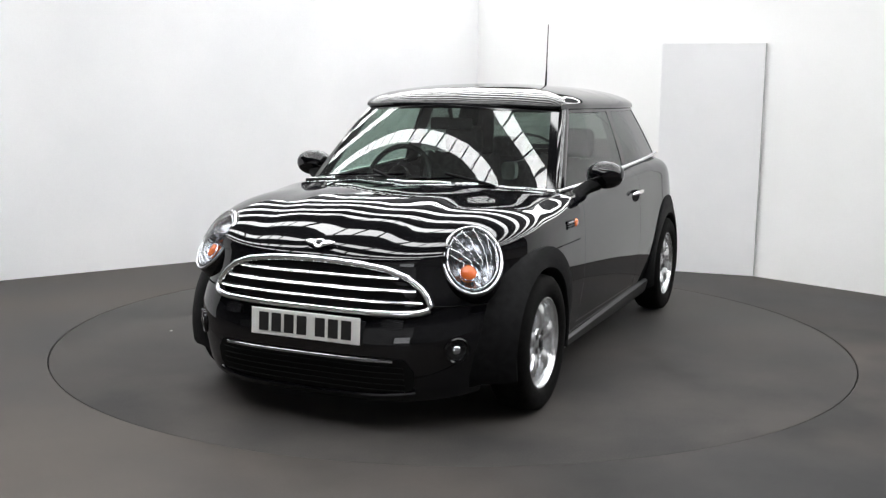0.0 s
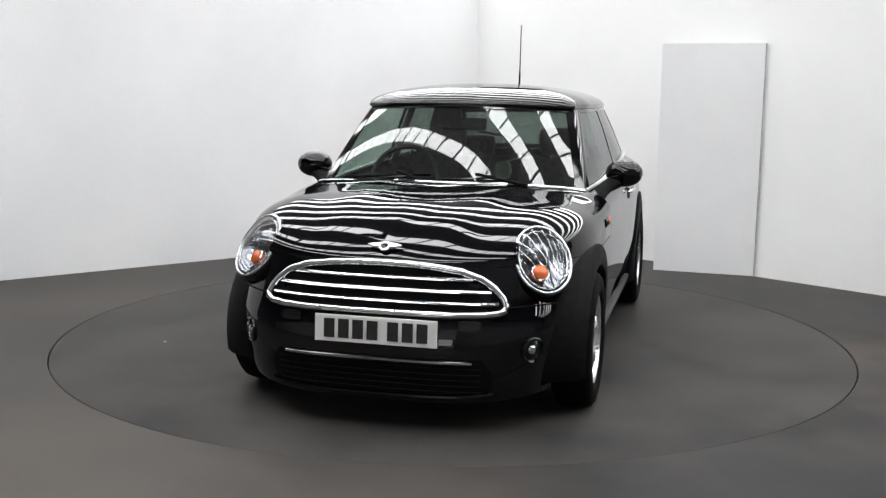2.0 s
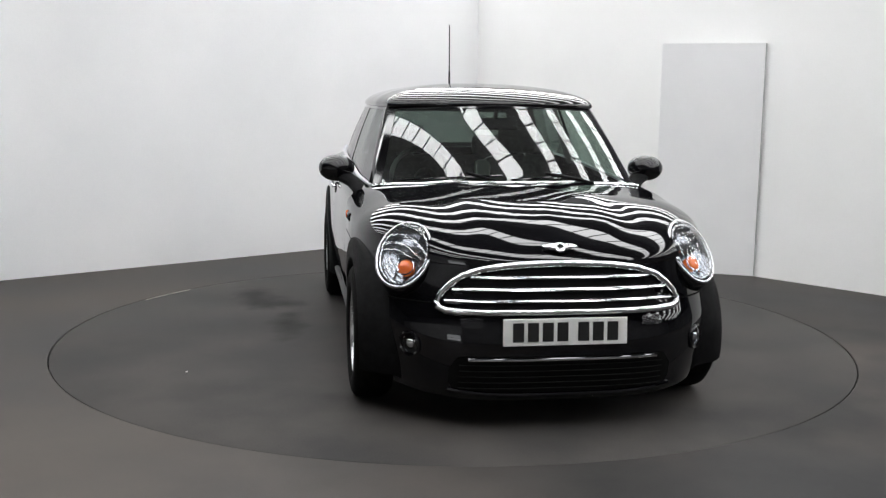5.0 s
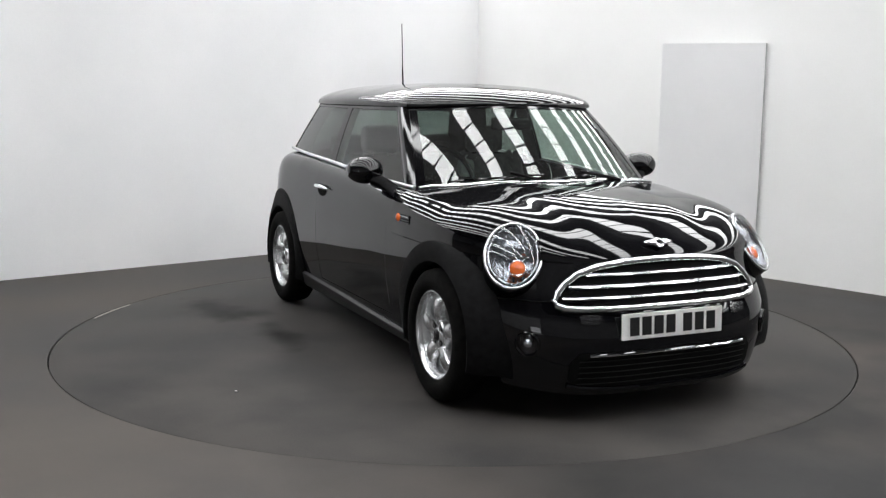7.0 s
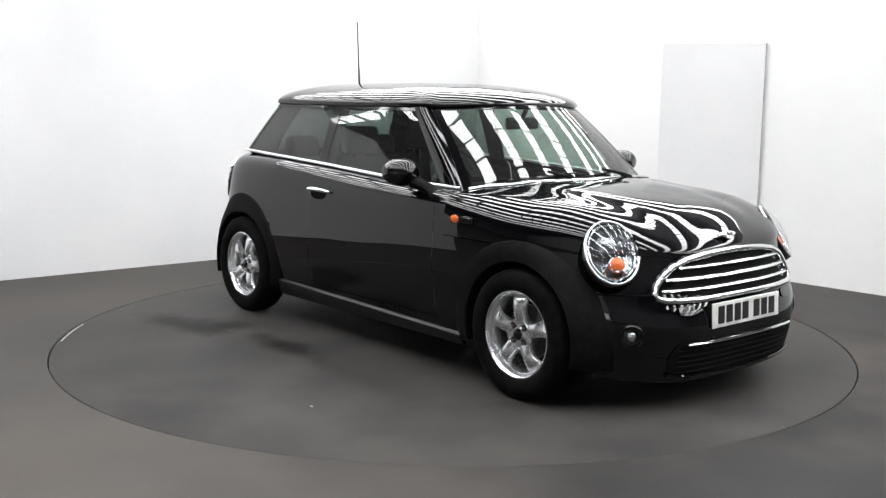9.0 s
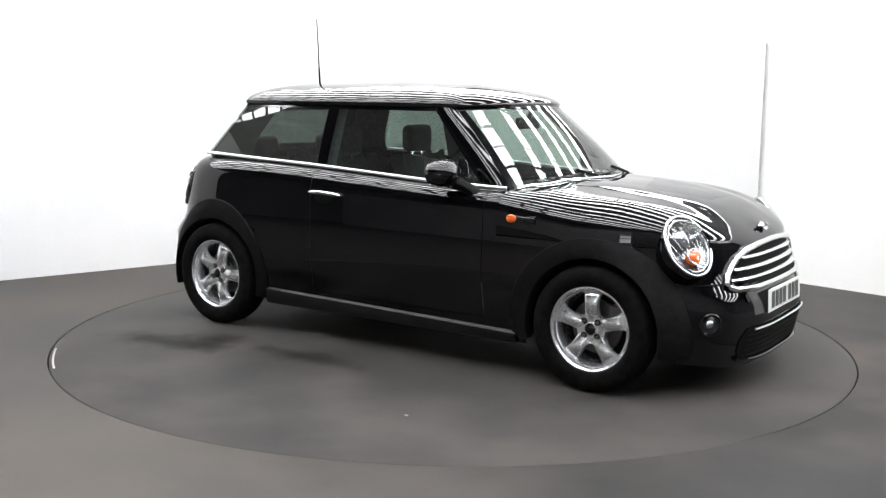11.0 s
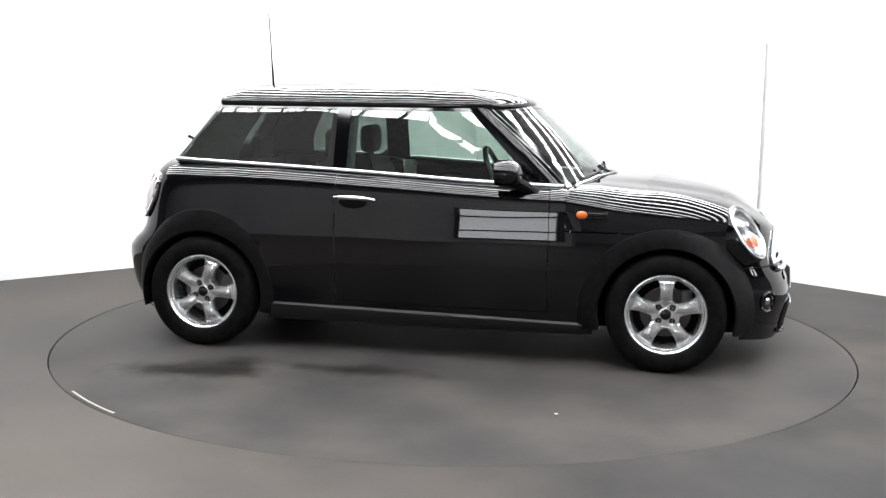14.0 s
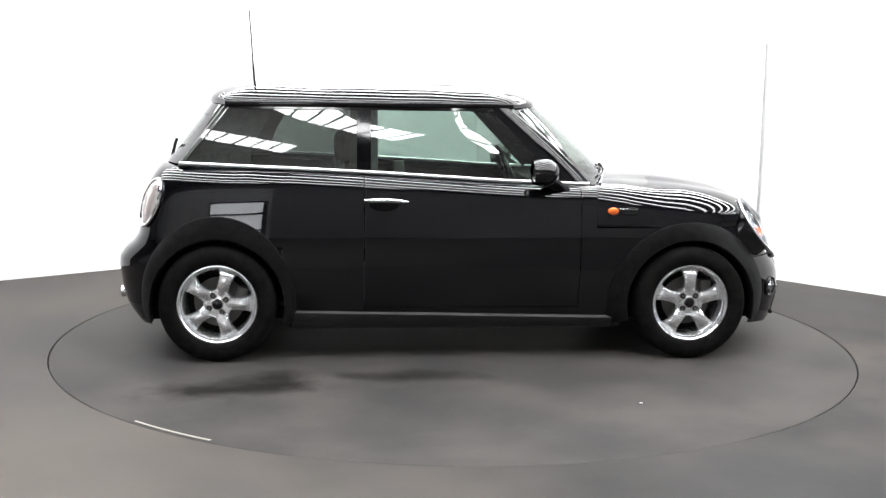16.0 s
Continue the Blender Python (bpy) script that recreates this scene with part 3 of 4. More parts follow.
part("underbody", floor_pan, DARK, car)

# ---------------- wheels ----------------
def wheel_parts(parent):
    tyre = lathe([(0.196, 0.062), (0.205, 0.080), (0.225, 0.089), (0.255, 0.090), (0.280, 0.084), (0.296, 0.070), (0.3015, 0.04), (0.3025, 0.0), (0.3015, -0.04),
                  (0.292, -0.07), (0.27, -0.088), (0.22, -0.085), (0.196, -0.07)], 64)
    part("tyre", tyre, RUBBER, parent, "black rubber tyre")
    rim_d = lathe([(0.166, -0.07), (0.168, 0.0), (0.174, 0.036), (0.180, 0.050), (0.1845, 0.052), (0.1865, 0.061), (0.190, 0.070), (0.197, 0.076), (0.204, 0.075),
                   (0.207, 0.068), (0.205, 0.055)], 72)
    part("rim", rim_d, ALLOY, parent, "polished silver rim lip")
    part("brake_disc", lathe([(0.001, -0.022), (0.128, -0.022), (0.128, -0.012), (0.070, -0.012), (0.060, 0.0), (0.001, 0.0)], 40), mat_steel, parent)
    part("brake_caliper", box(-0.10, -0.012, 0.055, 0.06, 0.05, 0.12, 0.012, 2), mat_steel, parent)
    part("barrel_back", lathe([(0.001, -0.05), (0.187, -0.05)], 40), DARK, parent)
    for k in range(5):
        a = math.pi / 2 + 2 * math.pi * k / 5
        rows = []
        for r, w, h, th in ((0.040, 0.030, 0.050, 0.036), (0.062, 0.037, 0.053, 0.036), (0.074, 0.035, 0.058, 0.036), (0.090, 0.0325, 0.064, 0.036), (0.110, 0.0325, 0.067, 0.034),
                            (0.130, 0.0345, 0.067, 0.032), (0.148, 0.038, 0.064, 0.030), (0.162, 0.043, 0.058, 0.026), (0.172, 0.052, 0.050, 0.022), (0.178, 0.062, 0.044, 0.020)):
            sec = [(-w * 1.04, h - th), (-w, h - 0.016), (-w * 0.86, h - 0.005), (-w * 0.55, h), (0, h + 0.003), (w * 0.55, h), (w * 0.86, h - 0.005), (w, h - 0.016),
                   (w * 1.04, h - th), (-w * 1.04, h - th)]
            rows.append([(r * math.cos(a) - q * math.sin(a), v, r * math.sin(a) + q * math.cos(a)) for q, v in sec])
        part("spoke", grid(rows), ALLOY, parent)
    part("hub", lathe([(0.076, 0.012), (0.075, 0.050), (0.071, 0.0565), (0.067, 0.0565), (0.065, 0.0525), (0.034, 0.0525), (0.032, 0.058), (0.027, 0.059)], 48), ALLOY, parent,
         "silver hub face with a raised rim")
    part("centre_cap", lathe([(0.028, 0.045), (0.027, 0.060), (0.020, 0.064), (0.001, 0.065)], 32), GLOSS, parent, "black centre cap")
    for k in range(4):
        a = math.pi / 4 + math.pi / 2 * k
        c, q = 0.048 * math.cos(a), 0.048 * math.sin(a)
        bm = bmesh.new()
        bmesh.ops.create_cone(bm, cap_ends=True, segments=20, radius1=0.0145, radius2=0.0145, depth=0.004,
                              matrix=Matrix.Translation((c, 0.0528, q)) @ Matrix.Rotation(radians(90), 4, "X"))
        well = part("bolt_well", bm, DARK, parent)
        bm = bmesh.new()
        bmesh.ops.create_cone(bm, cap_ends=True, segments=6, radius1=0.0085, radius2=0.0075, depth=0.008,
                              matrix=Matrix.Translation((c, 0.057, q)) @ Matrix.Rotation(radians(90), 4, "X"))
        part("wheel_bolt", bm, mat_steel, parent)


mat_steel = mat("dull_brake_iron", (0.07, 0.068, 0.065), 0.45, 0.6)
wheel = new("wheel")
wheel.parent = car
wheel_parts(wheel)
TRACK = 0.742
wheel.matrix_basis = pose(WB, TRACK, 0.3025)
for x, s, roll_on in ((-WB, 1, 10), (WB, -1, 0), (-WB, -1, -18)):
    copy_thing(wheel, pose(x, TRACK * s, 0.3025, 0, 0, 0 if s > 0 else 180) @ pose(0, 0, 0, 0, roll_on, 0))

# arch trims, sills and inner arches
for side in (1, -1):
    for k, (cx, ow, oh) in ARCH.items():
        rows = []
        for i in range(37):
            a = radians(-14 + 208 * i / 36)
            c, s = math.cos(a), math.sin(a)
            row = []
            for f, lift in ((0.0, -0.05), (0.0, 0.004), (0.06, 0.012), (0.35, 0.014), (0.7, 0.012), (0.94, 0.008), (1.0, -0.004)):
                r1, r2 = 0.338 + (ow - 0.338) * f, 0.338 + (oh - 0.338) * f
                x, z = cx + r1 * c, max(0.295 + r2 * s, 0.175)
                w = max(side_y(x, z), 0.60)
                flare = max(0.812 - w, 0) * (1 - f) if z > 0.2 else 0
                row.append((x, w + flare + lift, z))
            rows.append(row)
        put2 = lambda d: d if side > 0 else flip(d)
        part("wheel_arch_trim", put2(grid(rows)), TRIM, car, "matt black plastic wheel arch trim")
        liner = []
        for i in range(25):
            a = radians(-10 + 200 * i / 24)
            liner.append([(cx + 0.352 * math.cos(a), y, 0.295 + 0.352 * math.sin(a)) for y in (0.50, 0.60, 0.70, 0.775)])
        back = [[(p[0][0], 0.5, p[0][2]), (cx, 0.5, 0.25)] for p in liner]
        part("arch_liner", put2(join(grid(liner), grid(back))), DARK, car)
    sill = [[(x, y + 0.004, z) for y, z in ((SIDE(0.17) - 0.05, 0.160), (SIDE(0.17), 0.165), (SIDE(0.2) + 0.004, 0.185), (SIDE(0.23) + 0.014, 0.225 - 0.02 * x),
                                            (SIDE(0.25) + 0.011, 0.236 - 0.02 * x), (SIDE(0.26) - 0.006, 0.247 - 0.02 * x))] for x in steps(-0.86, 0.82, 12)]
    part("sill_trim", put2(grid(sill)), SILLM, car, "black plastic sill trim")

# ---------------- nose: grille, plate, intake, lamps ----------------
def on_nose(y, z, out=0.0):
    """A point of the nose, moved out along the surface's normal."""
    z2 = min(z, 0.68)
    p = Vector((front_x(y, z2), y, z))
    e = 0.004
    ty = Vector((front_x(y + e, z2) - front_x(y - e, z2), 2 * e, 0))
    tz = Vector((front_x(y, min(z2 + e, 0.68)) - front_x(y, min(z2 + e, 0.68) - 2 * e), 0, 2 * e))
    return p + ty.cross(tz).normalized() * out


GRILLE = [(0.0, 0.497), (0.15, 0.497), (0.30, 0.497), (0.42, 0.499), (0.480, 0.504), (0.508, 0.516), (0.511, 0.534), (0.492, 0.568), (0.458, 0.606), (0.410, 0.641),
          (0.330, 0.668), (0.220, 0.683), (0.11, 0.690), (0.0, 0.692)]
loop = GRILLE + [(-y, z) for y, z in GRILLE[-2:0:-1]]
grille = part("grille", grid([[on_nose(y * k, 0.59 + (z - 0.59) * k, 0.003) for y, z in loop + loop[:1]] for k in (1.0, 0.75, 0.5, 0.25, 0.02)]), DARK, car,
              "wide oval grille with chrome slats")
part("grille_frame", tube([on_nose(y, z, 0.010) for y, z in loop], 0.0145, 10, True), SATIN, grille, "thick chrome grille frame")
for z, w in ((0.640, 0.375), (0.592, 0.448), (0.545, 0.480)):
    part("grille_slat", grid([[tuple(on_nose(y, z + dz, o)) for dz, o in ((-0.009, 0.002), (-0.010, 0.016), (-0.007, 0.018), (0.0, 0.014), (0.008, 0.006), (0.009, 0.002))]
                              for y in steps(-w, w, 24)]), SATIN, grille, "polished chrome slat")


def sheet_on_nose(ya, yb, za, zb, out, nu=16, nv=4, corner=0.0):
    rows = []
    for u in steps(0, 1, nu):
        y = ya + (yb - ya) * u
        e = min(u, 1 - u) * abs(yb - ya)
        cut = 0 if e >= corner else (corner - math.sqrt(max(corner ** 2 - (corner - e) ** 2, 0)))
        rows.append([tuple(on_nose(y, za + cut + (zb - za - 2 * cut) * v, out)) for v in steps(0, 1, nv)])
    return grid(rows)


intake = part("lower_intake", sheet_on_nose(-0.47, 0.47, 0.165, 0.325, 0.004, 28, 6, 0.05), DARK, car, "dark mesh lower air intake")
part("intake_lip", tube([on_nose(y, z, 0.006) for y, z in [(-0.47 + 0.94 * i / 24, 0.162 + 0.02 * (abs(i - 12) / 12) ** 4) for i in range(25)]], 0.011, 8), PAINT, intake, "gloss black lip under the intake")
for i in range(5):
    part("intake_bar", tube([on_nose(y, 0.188 + 0.025 * i, 0.006) for y in steps(-0.43, 0.43, 12)], 0.004, 6), DARK, intake)
part("intake_strip", tube([on_nose(y, 0.316, 0.012) for y in steps(-0.395, 0.395, 18)], 0.0065, 8), CHROME, car, "thin chrome strip over the intake")
# dark gloss patches added on the bumper, where no such part is known
for s in (1, -1):
    part("bumper_patch", sheet_on_nose(0.335 * s, 0.425 * s, 0.440, 0.480, 0.005, 4, 2, 0.006), mat_patch, car, "small dark gloss patch added on the bumper")

plate = part("number_plate", box(0, 0, 0, 0.006, 0.520, 0.111, 0.002, 1), PLATE, car, "white number plate with black bars", False)
plate.matrix_basis = pose(1.893, 0, 0.428, 0, -3, 0)
y0 = -0.222
for i in range(7):
    part("plate_bar", box(0.0042, y0 + 0.025, 0, 0.002, 0.046 if i != 3 else 0.046, 0.078), INK, plate, "", False)
    y0 += 0.0615 + (0.026 if i == 3 else 0)

badge = part("bonnet_badge", lathe([(0.025, -0.006), (0.025, 0.003), (0.020, 0.005), (0.001, 0.005)], 28, "z"), ALLOY, car, "small winged chrome badge")
part("badge_centre", lathe([(0.016, 0.003), (0.013, 0.0065), (0.001, 0.0075)], 20, "z"), GLOSS, badge, "black badge centre")
badge.matrix_basis = pose(1.772, 0, 0.757, 0, 40, 0)
for s in (1, -1):
    part("badge_wing", tube([(0, 0.020 * s, 0.003), (-0.003, 0.045 * s, 0.002), (-0.008, 0.072 * s, -0.002)], [0.010, 0.008, 0.002], 8, False, 1.6), ALLOY, badge)

LAMP_A, LAMP_U = 0.121, 0.150
for side in (1, -1):
    a, u, n = lamp_frame(side)
    mid = Vector((1.603, 0.620 * side, 0.694)) + n * 0.021

    def at(p, q, w):
        return tuple(mid + a * (p * LAMP_A) + u * (q * LAMP_U) + n * w)

    def ring(k, w, seg=40):
        return [at(k * math.cos(t), k * math.sin(t), w) for t in [2 * math.pi * i / seg for i in range(seg + 1)]]
    lamp = part("headlight", grid([ring(0.96, 0.012), ring(0.92, -0.005), ring(0.75, -0.025), ring(0.5, -0.038), ring(0.2, -0.044), ring(0.02, -0.045)]), LAMPM, car,
                "round chrome-rimmed headlight with an amber indicator")
    part("bezel", join(tube(ring(0.985, 0.010)[:-1], 0.0075, 10, True), tube(ring(0.86, 0.010)[:-1], 0.005, 8, True)), LAMPRING, lamp, "chrome headlight bezel")
    part("lamp_collar", grid([ring(0.99, 0.010), ring(1.03, 0.002), ring(1.06, -0.02), ring(1.10, -0.06), ring(1.12, -0.10)]), PAINT, lamp, "painted headlight surround")
    part("lamp_shroud", grid([ring(0.965, 0.011), ring(0.93, 0.002), ring(0.875, 0.008)]), GLOSS, lamp, "gloss black ring inside the bezel")
    part("lens", grid([ring(k, 0.012 + 0.036 * (1 - k * k)) for k in (0.95, 0.8, 0.6, 0.4, 0.2, 0.01)]), CLEAR, lamp, "clear domed lens")
    for dp, dq, r in ((0.05, 0.30, 0.052), (-0.42, 0.25, 0.03)):
        c = Vector(at(dp * side, dq, -0.012))
        rr = [[tuple(c + a * (rad * math.cos(t)) + u * (rad * math.sin(t)) + n * h) for t in [2 * math.pi * i / 24 for i in range(25)]]
              for rad, h in ((r, -0.02), (r, 0.01), (r * 0.85, 0.016), (r * 0.8, 0.008), (r * 0.5, 0.022), (r * 0.1, 0.027))]
        part("projector", grid(rr), LAMPM, lamp)
    for w, k in ((0.0, 0.55), (0.3, 0.62), (-0.3, 0.62)):
        part("reflector_rib", tube([at(w + 0.02, q, -0.030 + 0.012 * abs(q)) for q in steps(-k, k * 1.2, 8)], 0.004, 6), LAMPM, lamp)
    c = Vector(at(-0.16 * side, -0.36, 0.012))
    rr = [[tuple(c + a * (rad * math.cos(t)) + u * (rad * 0.95 * math.sin(t)) + n * h) for t in [2 * math.pi * i / 20 for i in range(21)]]
          for rad, h in ((0.034, -0.03), (0.034, -0.008), (0.029, 0.001), (0.016, 0.006), (0.001, 0.008))]
    part("indicator_rim", tube([tuple(c + a * (0.036 * math.cos(t)) + u * (0.0345 * math.sin(t)) - n * 0.004) for t in [2 * math.pi * i / 24 for i in range(24)]], 0.003, 6, True), CHROME, lamp)
    part("indicator", grid(rr), AMBER, lamp, "orange indicator bulb cover")

    part("bumper_seam", tube([on_nose(y * side, 0.530 + 0.01 * (y - 0.52), 0.0015) for y in steps(0.52, 0.755, 14)], 0.0035, 6), DARK, car)
    # fog lamp
    c = on_nose(0.620 * side, 0.358, 0.0)
    fn = (on_nose(0.620 * side, 0.358, 0.01) - c).normalized()
    fa = Vector((0, 0, 1)).cross(fn).normalized()
    fu = fn.cross(fa)

    def fring(r, h):
        return [tuple(c + fa * (r * math.cos(t)) + fu * (r * math.sin(t)) + fn * h) for t in [2 * math.pi * i / 28 for i in range(29)]]
    fog = part("fog_lamp", grid([fring(0.055, -0.03), fring(0.055, 0.004), fring(0.050, 0.008), fring(0.043, 0.004), fring(0.042, -0.02)]), GLOSS, car,
               "small round fog lamp in a black bezel")
    part("reflector", grid([fring(0.040, 0.0), fring(0.036, -0.012), fring(0.02, -0.02), fring(0.001, -0.02)]), LAMPM, fog)
    # chrome dome added to catch the rooflights as a bright glint
    part("glint_dome", grid([fring(0.024, -0.02), fring(0.023, -0.006), fring(0.017, 0.002), fring(0.009, 0.006), fring(0.001, 0.007)]), CHROME, fog)
    part("lens", grid([fring(0.041, 0.002), fring(0.03, 0.010), fring(0.015, 0.013), fring(0.001, 0.014)]), CLEAR, fog)

    # side indicator with its dark vent
    def sy(x, z, o=0.0):
        return side_y(x, z) + o
    vent = grid([[(x, sy(x, z, 0.008 if 0 < i < 3 else -0.004) * side, z) for i, z in enumerate((0.765 - 0.0, 0.769, 0.806, 0.810))] for x in steps(0.775, 0.935, 8)])
    scuttle = part("side_vent", vent, GLOSS, car, "gloss black vent behind the front wheel")
    for z in (0.778, 0.789, 0.800):
        part("vent_bar", tube([(x, sy(x, z, 0.010) * side, z) for x in steps(0.835, 0.930, 5)], 0.0028, 6), CHROME if z == 0.8 else TRIM, scuttle)
    bm = bmesh.new()
    bmesh.ops.create_uvsphere(bm, u_segments=16, v_segments=10, radius=1, matrix=Matrix.Translation((0.803, sy(0.803, 0.789, 0.006) * side, 0.789)) @
                              Matrix.Diagonal((0.030, 0.010, 0.0205, 1)))
    part("side_repeater", bm, AMBER, scuttle, "orange side repeater")

    # door handle
    hz = spline([(-0.485, 0.839), (-0.37, 0.842), (-0.264, 0.832)])
    handle = part("door_handle", tube([(x, sy(x, hz(x), 0.012 + 0.022 * math.sin(math.pi * (x + 0.49) / 0.23)) * side, hz(x)) for x in steps(-0.487, -0.262, 12)],
                  [0.006, 0.010, 0.0115, 0.012, 0.012, 0.012, 0.012, 0.012, 0.012, 0.012, 0.011, 0.009, 0.005], 10), CHROME, car, "chrome door handle")
    dish = [[(-0.385 + 0.075 * k * math.cos(t), sy(-0.385, 0.815 + 0.03 * k * math.sin(t), 0.0025) * side, 0.815 + 0.032 * k * math.sin(t))
             for t in [2 * math.pi * i / 24 for i in range(25)]] for k in (1, 0.5, 0.02)]
    part("handle_recess", grid(dish), DARK, handle)

    # door mirror
    mc = Vector((0.428, 0.846 * side, 0.990))
    rows = []
    for i in range(13):
        t = min(-0.74 + 1.74 * i / 12, 0.999)
        r = math.sqrt(max(1 - abs(t) ** 2.4, 0)) if t > 0 else math.sqrt(1 - 0.42 * t * t)
        rows.append([tuple(mc + Vector((0.078 * t, 0.094 * r * math.copysign(abs(math.cos(q)) ** 0.95, math.cos(q)) * side, 0.069 * r * math.copysign(abs(math.sin(q)) ** 0.95, math.sin(q)))))
                     for q in [2 * math.pi * k / 28 for k in range(29)]])
    shell = part("door_mirror", grid(rows), PAINT, car, "rounded glossy black door mirror")
    mrow = [[tuple(mc + Vector((-0.050, 0.080 * k * math.cos(q) * side, 0.057 * k * math.sin(q)))) for q in [2 * math.pi * j / 28 for j in range(29)]] for k in (1, 0.5, 0.02)]
    part("mirror_glass", grid(mrow), MIRRORM, shell, "silvered mirror glass")
    part("mirror_stem", tube([(0.455, 0.805 * side, 0.945), (0.495, 0.768 * side, 0.925), (0.540, 0.735 * side, 0.895), (0.58, 0.735 * side, 0.865)],
                             [0.034, 0.030, 0.030, 0.034], 12, False, 1.5), TRIM, shell)

    # rear lamp on the corner
    def tail_pt(y, z, o):
        w = side_y(XR, z)
        x = XR + (TAIL(z) - XR) * max(1 - min(y / w, 0.9999) ** N_R, 0) ** (1 / N_R)
        return Vector((x, y, z)) + Vector((-0.75, 0.66, 0)) * o
    rr = []
    for k, o in ((1.0, 0.0), (0.98, 0.010), (0.85, 0.016), (0.5, 0.020), (0.02, 0.022)):
        row = []
        for q in [2 * math.pi * j / 28 for j in range(29)]:
            p = tail_pt(0.672 + 0.062 * k * math.cos(q), 0.812 + 0.122 * k * math.sin(q), o)
            row.append((p.x, p.y * side, p.z))
        rr.append(row)
    tl = part("tail_lamp", grid(rr), REDLENS, car, "upright oval tail lamp with a pale glassy lens")
    part("bezel", tube([(p[0], p[1], p[2]) for p in rr[1][:-1]], 0.010, 8, True), CHROME, tl, "chrome tail lamp frame")

# cowl between bonnet and windscreen, with the chrome line
edge = [Vector(p) for p in bonnet_rows[-1]]
cowl = []
for p in edge:
    q = ws_edge(0.0, min(p.y / 0.70, 1.0))
    cowl.append([tuple(p), tuple(p.lerp(q, 0.5) - Vector((0, 0, 0.006))), tuple(q)])
half = grid(cowl)
part("cowl", join(half, flip(half)), TRIM, car)
line = [p + Vector((0.004, 0, 0.004)) for p in edge if p.y < 0.70]
line = [Vector((p.x, -p.y, p.z)) for p in line] + line[-2::-1]
part("cowl_strip", tube([tuple(p) for p in line], 0.0075, 8), SATIN, car, "chrome line along the windscreen base")

# wipers, jets, aerial, stickers
for ya, yb, fb, yk in ((-0.10, -0.80, 0.075, -0.35), (0.62, -0.02, 0.070, 0.25)):
    wiper = part("wiper", tube([tuple(ws_edge(0.015 + (fb + 0.035) * u, ya + (yk - ya) * u) + Vector((0.012, 0, 0.016))) for u in steps(0, 1, 5)], 0.008, 8), TRIM, car,
                 "black windscreen wiper")
    part("wiper_blade", tube([tuple(ws_edge(fb - 0.02 + 0.05 * u, yb + (yk * 2 - yb - yb) * 0.5 * u * 1.6) + Vector((0.006, 0, 0.010))) for u in steps(0, 1, 10)], 0.006, 6, False, 0.7), GLOSS, wiper)
for y in (0.26, -0.26):
    x = 1.22
    part("washer_jet", box(x, y, SPINE(x) - 0.008, 0.03, 0.022, 0.014, 0.004), TRIM, car)
aerial = part("aerial_base", tube([(-1.100, 0, 1.392), (-1.108, 0, 1.415), (-1.112, 0, 1.440)], [0.034, 0.026, 0.009], 14), GLOSS, car, "black aerial base on the roof")
part("aerial_mast", tube([(-1.110, 0, 1.43), (-1.116, 0, 1.53), (-1.117, 0, 1.54), (-1.124, 0, 1.68), (-1.135, 0, 1.842)], [0.0065, 0.0060, 0.0040, 0.0034, 0.0030], 8), TRIM, aerial)
part("rear_wiper", tube([tuple(rear_glass(0.0, 0) + Vector((-0.02, 0, 0.0))), tuple(rear_glass(0.25, -0.3) + Vector((-0.03, 0, 0.01))), tuple(rear_glass(0.3, -0.6) + Vector((-0.03, 0, 0.02)))], 0.009, 8), TRIM, car)
part("exhaust_tip", lathe([(0.030, -1.66), (0.032, -1.825), (0.027, -1.828), (0.026, -1.70)], 24, "x"), CHROME, car, "round chrome exhaust tip").matrix_basis = pose(0, -0.28, 0.275)

# ---------------- cabin ----------------
dash_rows = []
for y in steps(-0.66, 0.66, 12):
    k = (abs(y) / 0.66) ** 2
    dash_rows.append([(0.93 - 0.24 * k, y, 0.905), (0.75 - 0.1 * k, y, 0.918), (0.56, y, 0.925), (0.47, y, 0.90), (0.44, y, 0.83), (0.50, y, 0.62), (0.55, y, 0.40)])
part("dashboard", grid(dash_rows), TRIM, car)
part("cabin_floor", box(-0.25, 0, 0.275, 1.7, 1.3, 0.03), CLOTH, car)


def seat_shape(x, y, wide, back_top, lean):
    rows = []
    for i, (dx, dz, th) in enumerate(((0.24, 0.40, 0.06), (0.20, 0.46, 0.06), (0.0, 0.45, 0.06), (-0.20, 0.43, 0.06), (-0.28, 0.50, 0.06), (-0.33, 0.70, 0.05),
                                      (-0.33 - lean, back_top - 0.08, 0.045), (-0.35 - lean, back_top, 0.03))):
        w = wide * (0.92 if i in (0, 7) else 1.0)
        rows.append([(x + dx + (0.02 if abs(q) > 0.8 else 0), y + w * q, dz + (0.03 if abs(q) > 0.8 else 0)) for q in (-1, -0.8, -0.4, 0, 0.4, 0.8, 1)])
    front = grid(rows)
    back = ([(v[0] - (0.10 if v[2] > 0.55 else 0.0), v[1], v[2] - (0.14 if v[2] <= 0.55 else 0.0)) for v in front[0]], [f[::-1] for f in front[1]])
    return join(front, back)


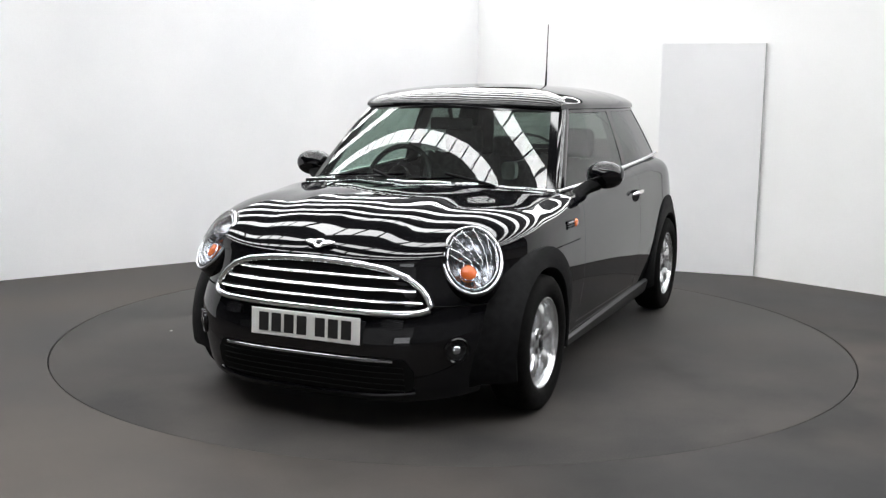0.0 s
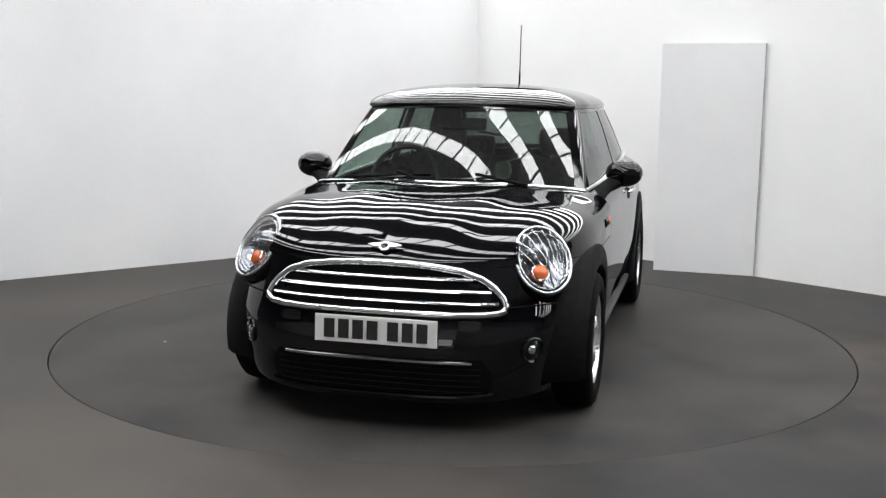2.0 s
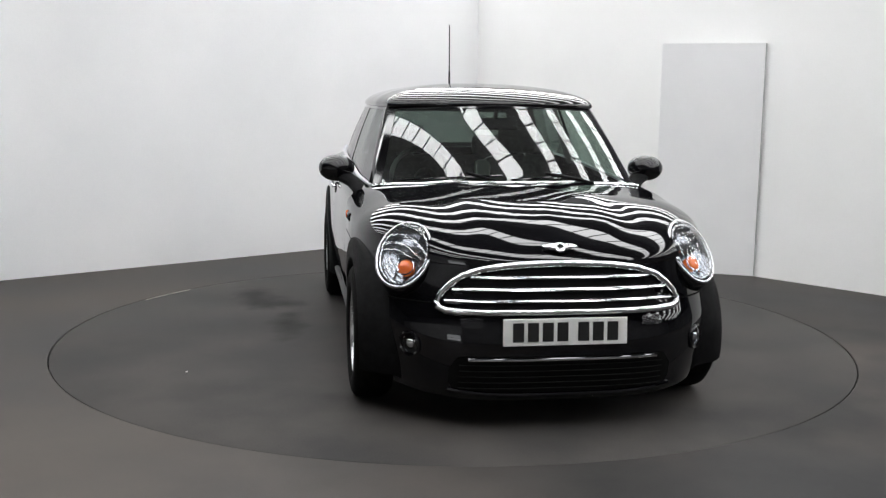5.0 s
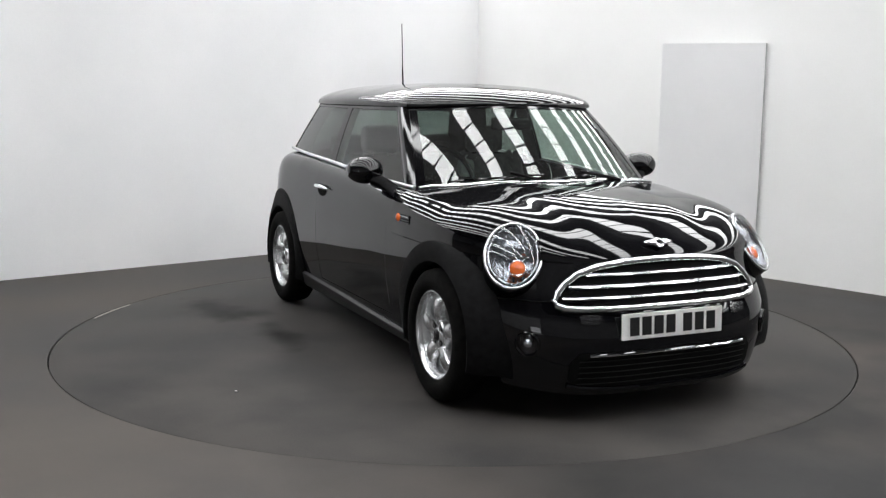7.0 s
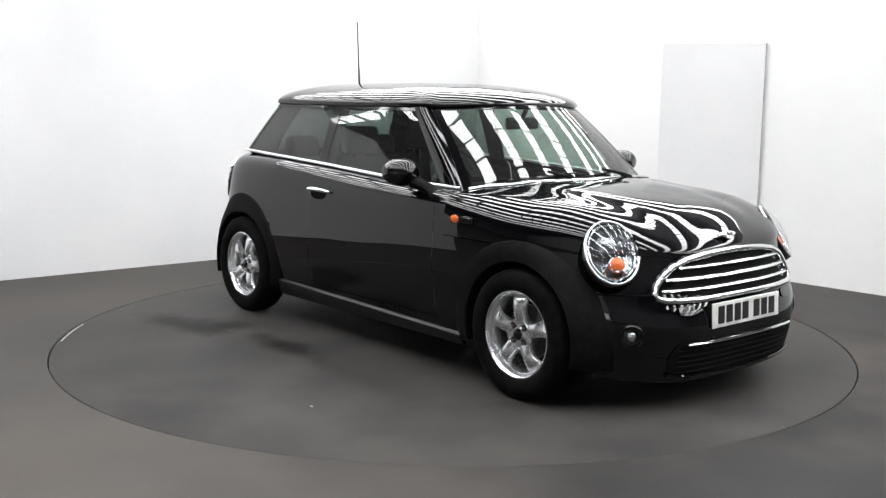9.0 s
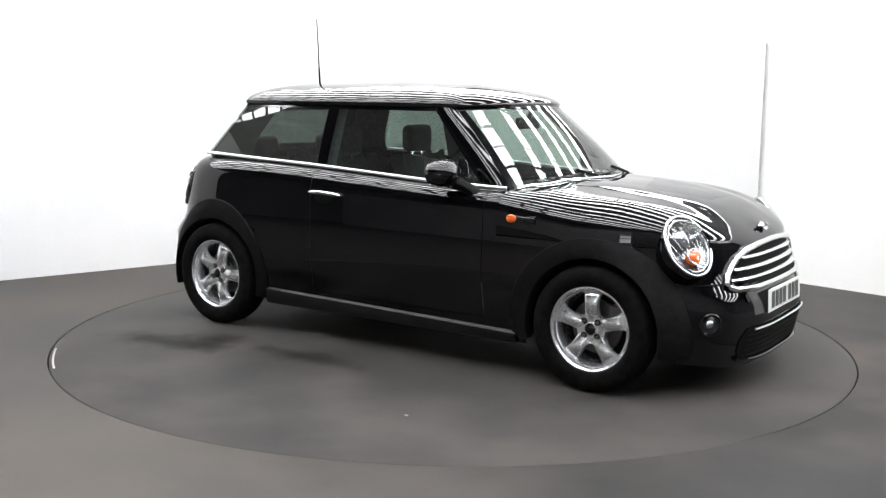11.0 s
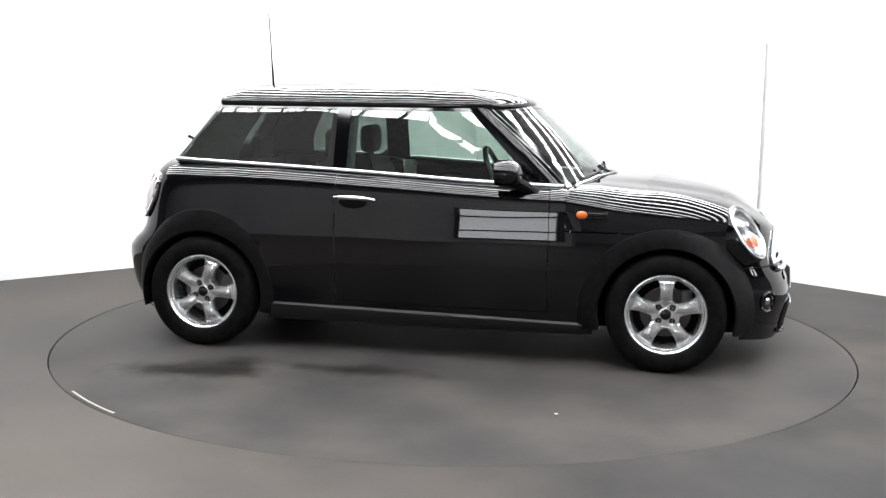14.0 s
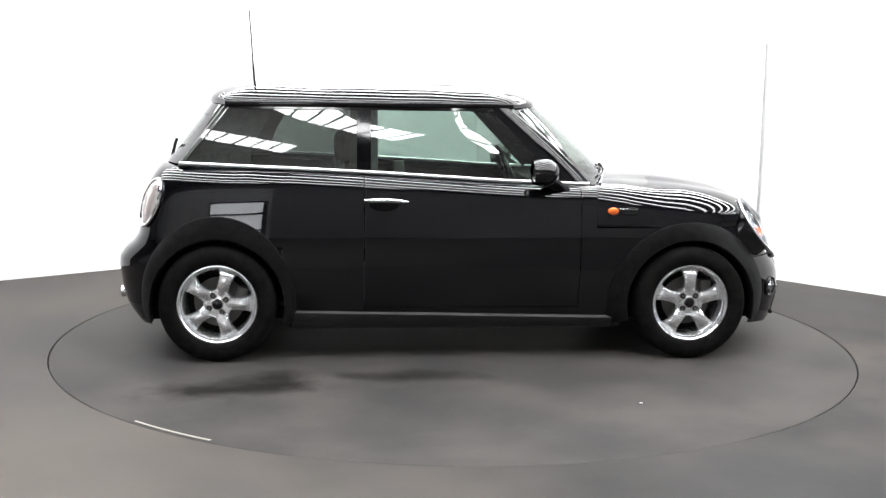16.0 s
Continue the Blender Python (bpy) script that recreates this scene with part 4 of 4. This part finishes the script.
for y in (-0.36, 0.36):
    seat = part("front_seat", seat_shape(-0.12, y, 0.24, 1.00, 0.10), CLOTH, car, "dark cloth front seat")
    part("headrest", box(-0.60, y, 1.10, 0.09, 0.25, 0.17, 0.04, 3), CLOTH, seat)
    for o in (-0.05, 0.05):
        part("headrest_post", tube([(-0.595, y + o, 0.97), (-0.60, y + o, 1.04)], 0.007, 6), CHROME, seat)
for y in (-0.32, 0.32):
    seat = part("rear_seat", seat_shape(-0.86, y, 0.30, 0.96, 0.08), CLOTH, car, "dark cloth rear seat")
    part("headrest", box(-1.31, y, 1.03, 0.08, 0.24, 0.14, 0.035, 3), CLOTH, seat)
# white plate and cord, added to stand in for an unexplained bright spot
part("white_spot", box(0, 0, 0, 0.004, 0.085, 0.105, 0.03, 4, Matrix.Translation((-0.278, 0.072, 0.938))), WHITE, car, "small rounded white plate added for a bright spot between the front seats")
part("spot_cord", tube([(-0.279, 0.075, 0.985), (-0.40, 0.13, 1.0), (-0.50, 0.19, 1.0)], 0.003, 6), WHITE, car)
for side in (1, -1):
    rows = []
    for u in steps(0, 1, 8):
        rows.append([(lambda p: (p[0], (p[1] - 0.035) * side, p[2]))(side_pt(-1.44 + (0.37 - 0.05 * math.sin(math.pi * f)) * u, -1.21 + 0.26 * u, f)) for f in steps(-0.05, 1, 8)])
    part("rear_pillar_trim", grid(rows), CLOTH, car, "dark inner lining of the rear pillar")
    rows = []
    for u in steps(0, 1, 3):
        rows.append([(lambda p: (p[0], (p[1] - 0.035) * side, p[2]))(side_pt(-0.565 + 0.15 * u, -0.560 + 0.145 * u, f)) for f in steps(-0.05, 1, 8)])
    part("middle_pillar_trim", grid(rows), CLOTH, car, "dark inner lining of the middle pillar")
sw = part("steering_wheel", lathe([(0.185 + 0.015 * math.cos(q), 0.015 * math.sin(q)) for q in [2 * math.pi * j / 10 for j in range(11)]], 40, "x"), GLOSS, car, "black steering wheel")
sw.matrix_basis = pose(0.32, -0.36, 0.92, 0, -24, 0)
part("wheel_hub", lathe([(0.001, -0.03), (0.05, -0.03), (0.065, 0.0), (0.06, 0.03)], 24, "x"), TRIM, sw)
for q in (0, 180, 270):
    c, s = math.cos(radians(q)), math.sin(radians(q))
    part("wheel_spoke", tube([(0, 0.05 * c, 0.05 * s), (0, 0.18 * c, 0.18 * s)], 0.014, 8), TRIM, sw)
part("rear_view_mirror", box(0.42, 0.0, 1.225, 0.03, 0.24, 0.065, 0.012, 2), GLOSS, car, "black interior mirror")
part("mirror_mount", tube([(0.42, 0, 1.25), (0.45, 0, 1.305)], 0.012, 8), TRIM, car)


# ---------------- what moves ----------------
TURN = [(0, -113.64), (0.5, -113.12), (1, -111.24), (1.5, -108.33), (2, -104.24), (2.5, -100.38), (3, -96.31), (3.5, -92.23), (4, -88.13),
        (4.5, -84.25), (5, -80.35), (5.5, -76.45), (6, -72.52), (6.5, -68.59), (7, -64.55), (7.5, -60.76), (8, -56.79), (8.5, -53.0),
        (9, -49.03), (9.5, -45.15), (10, -41.27), (10.5, -37.40), (11, -33.53), (11.5, -29.66), (12, -25.72), (12.5, -21.97), (13, -18.01),
        (13.5, -14.21), (14, -10.39), (14.5, -6.51), (15, -2.63), (15.5, 1.24), (16, 5.19)]
CAR_ON_TABLE = pose(-0.030, 0.153, 0.0)


def motions():
    walk(turntable, [(t, pose(0, 0, 0, 0, 0, a)) for t, a in TURN])
    walk(scrap, [(t, pose(0, 0, 0, 0, 0, a) @ pose(0.735, -1.455, 0)) for t, a in TURN])
    walk(car, [(t, pose(0, 0, 0, 0, 0, a) @ CAR_ON_TABLE) for t, a in TURN])


motions()
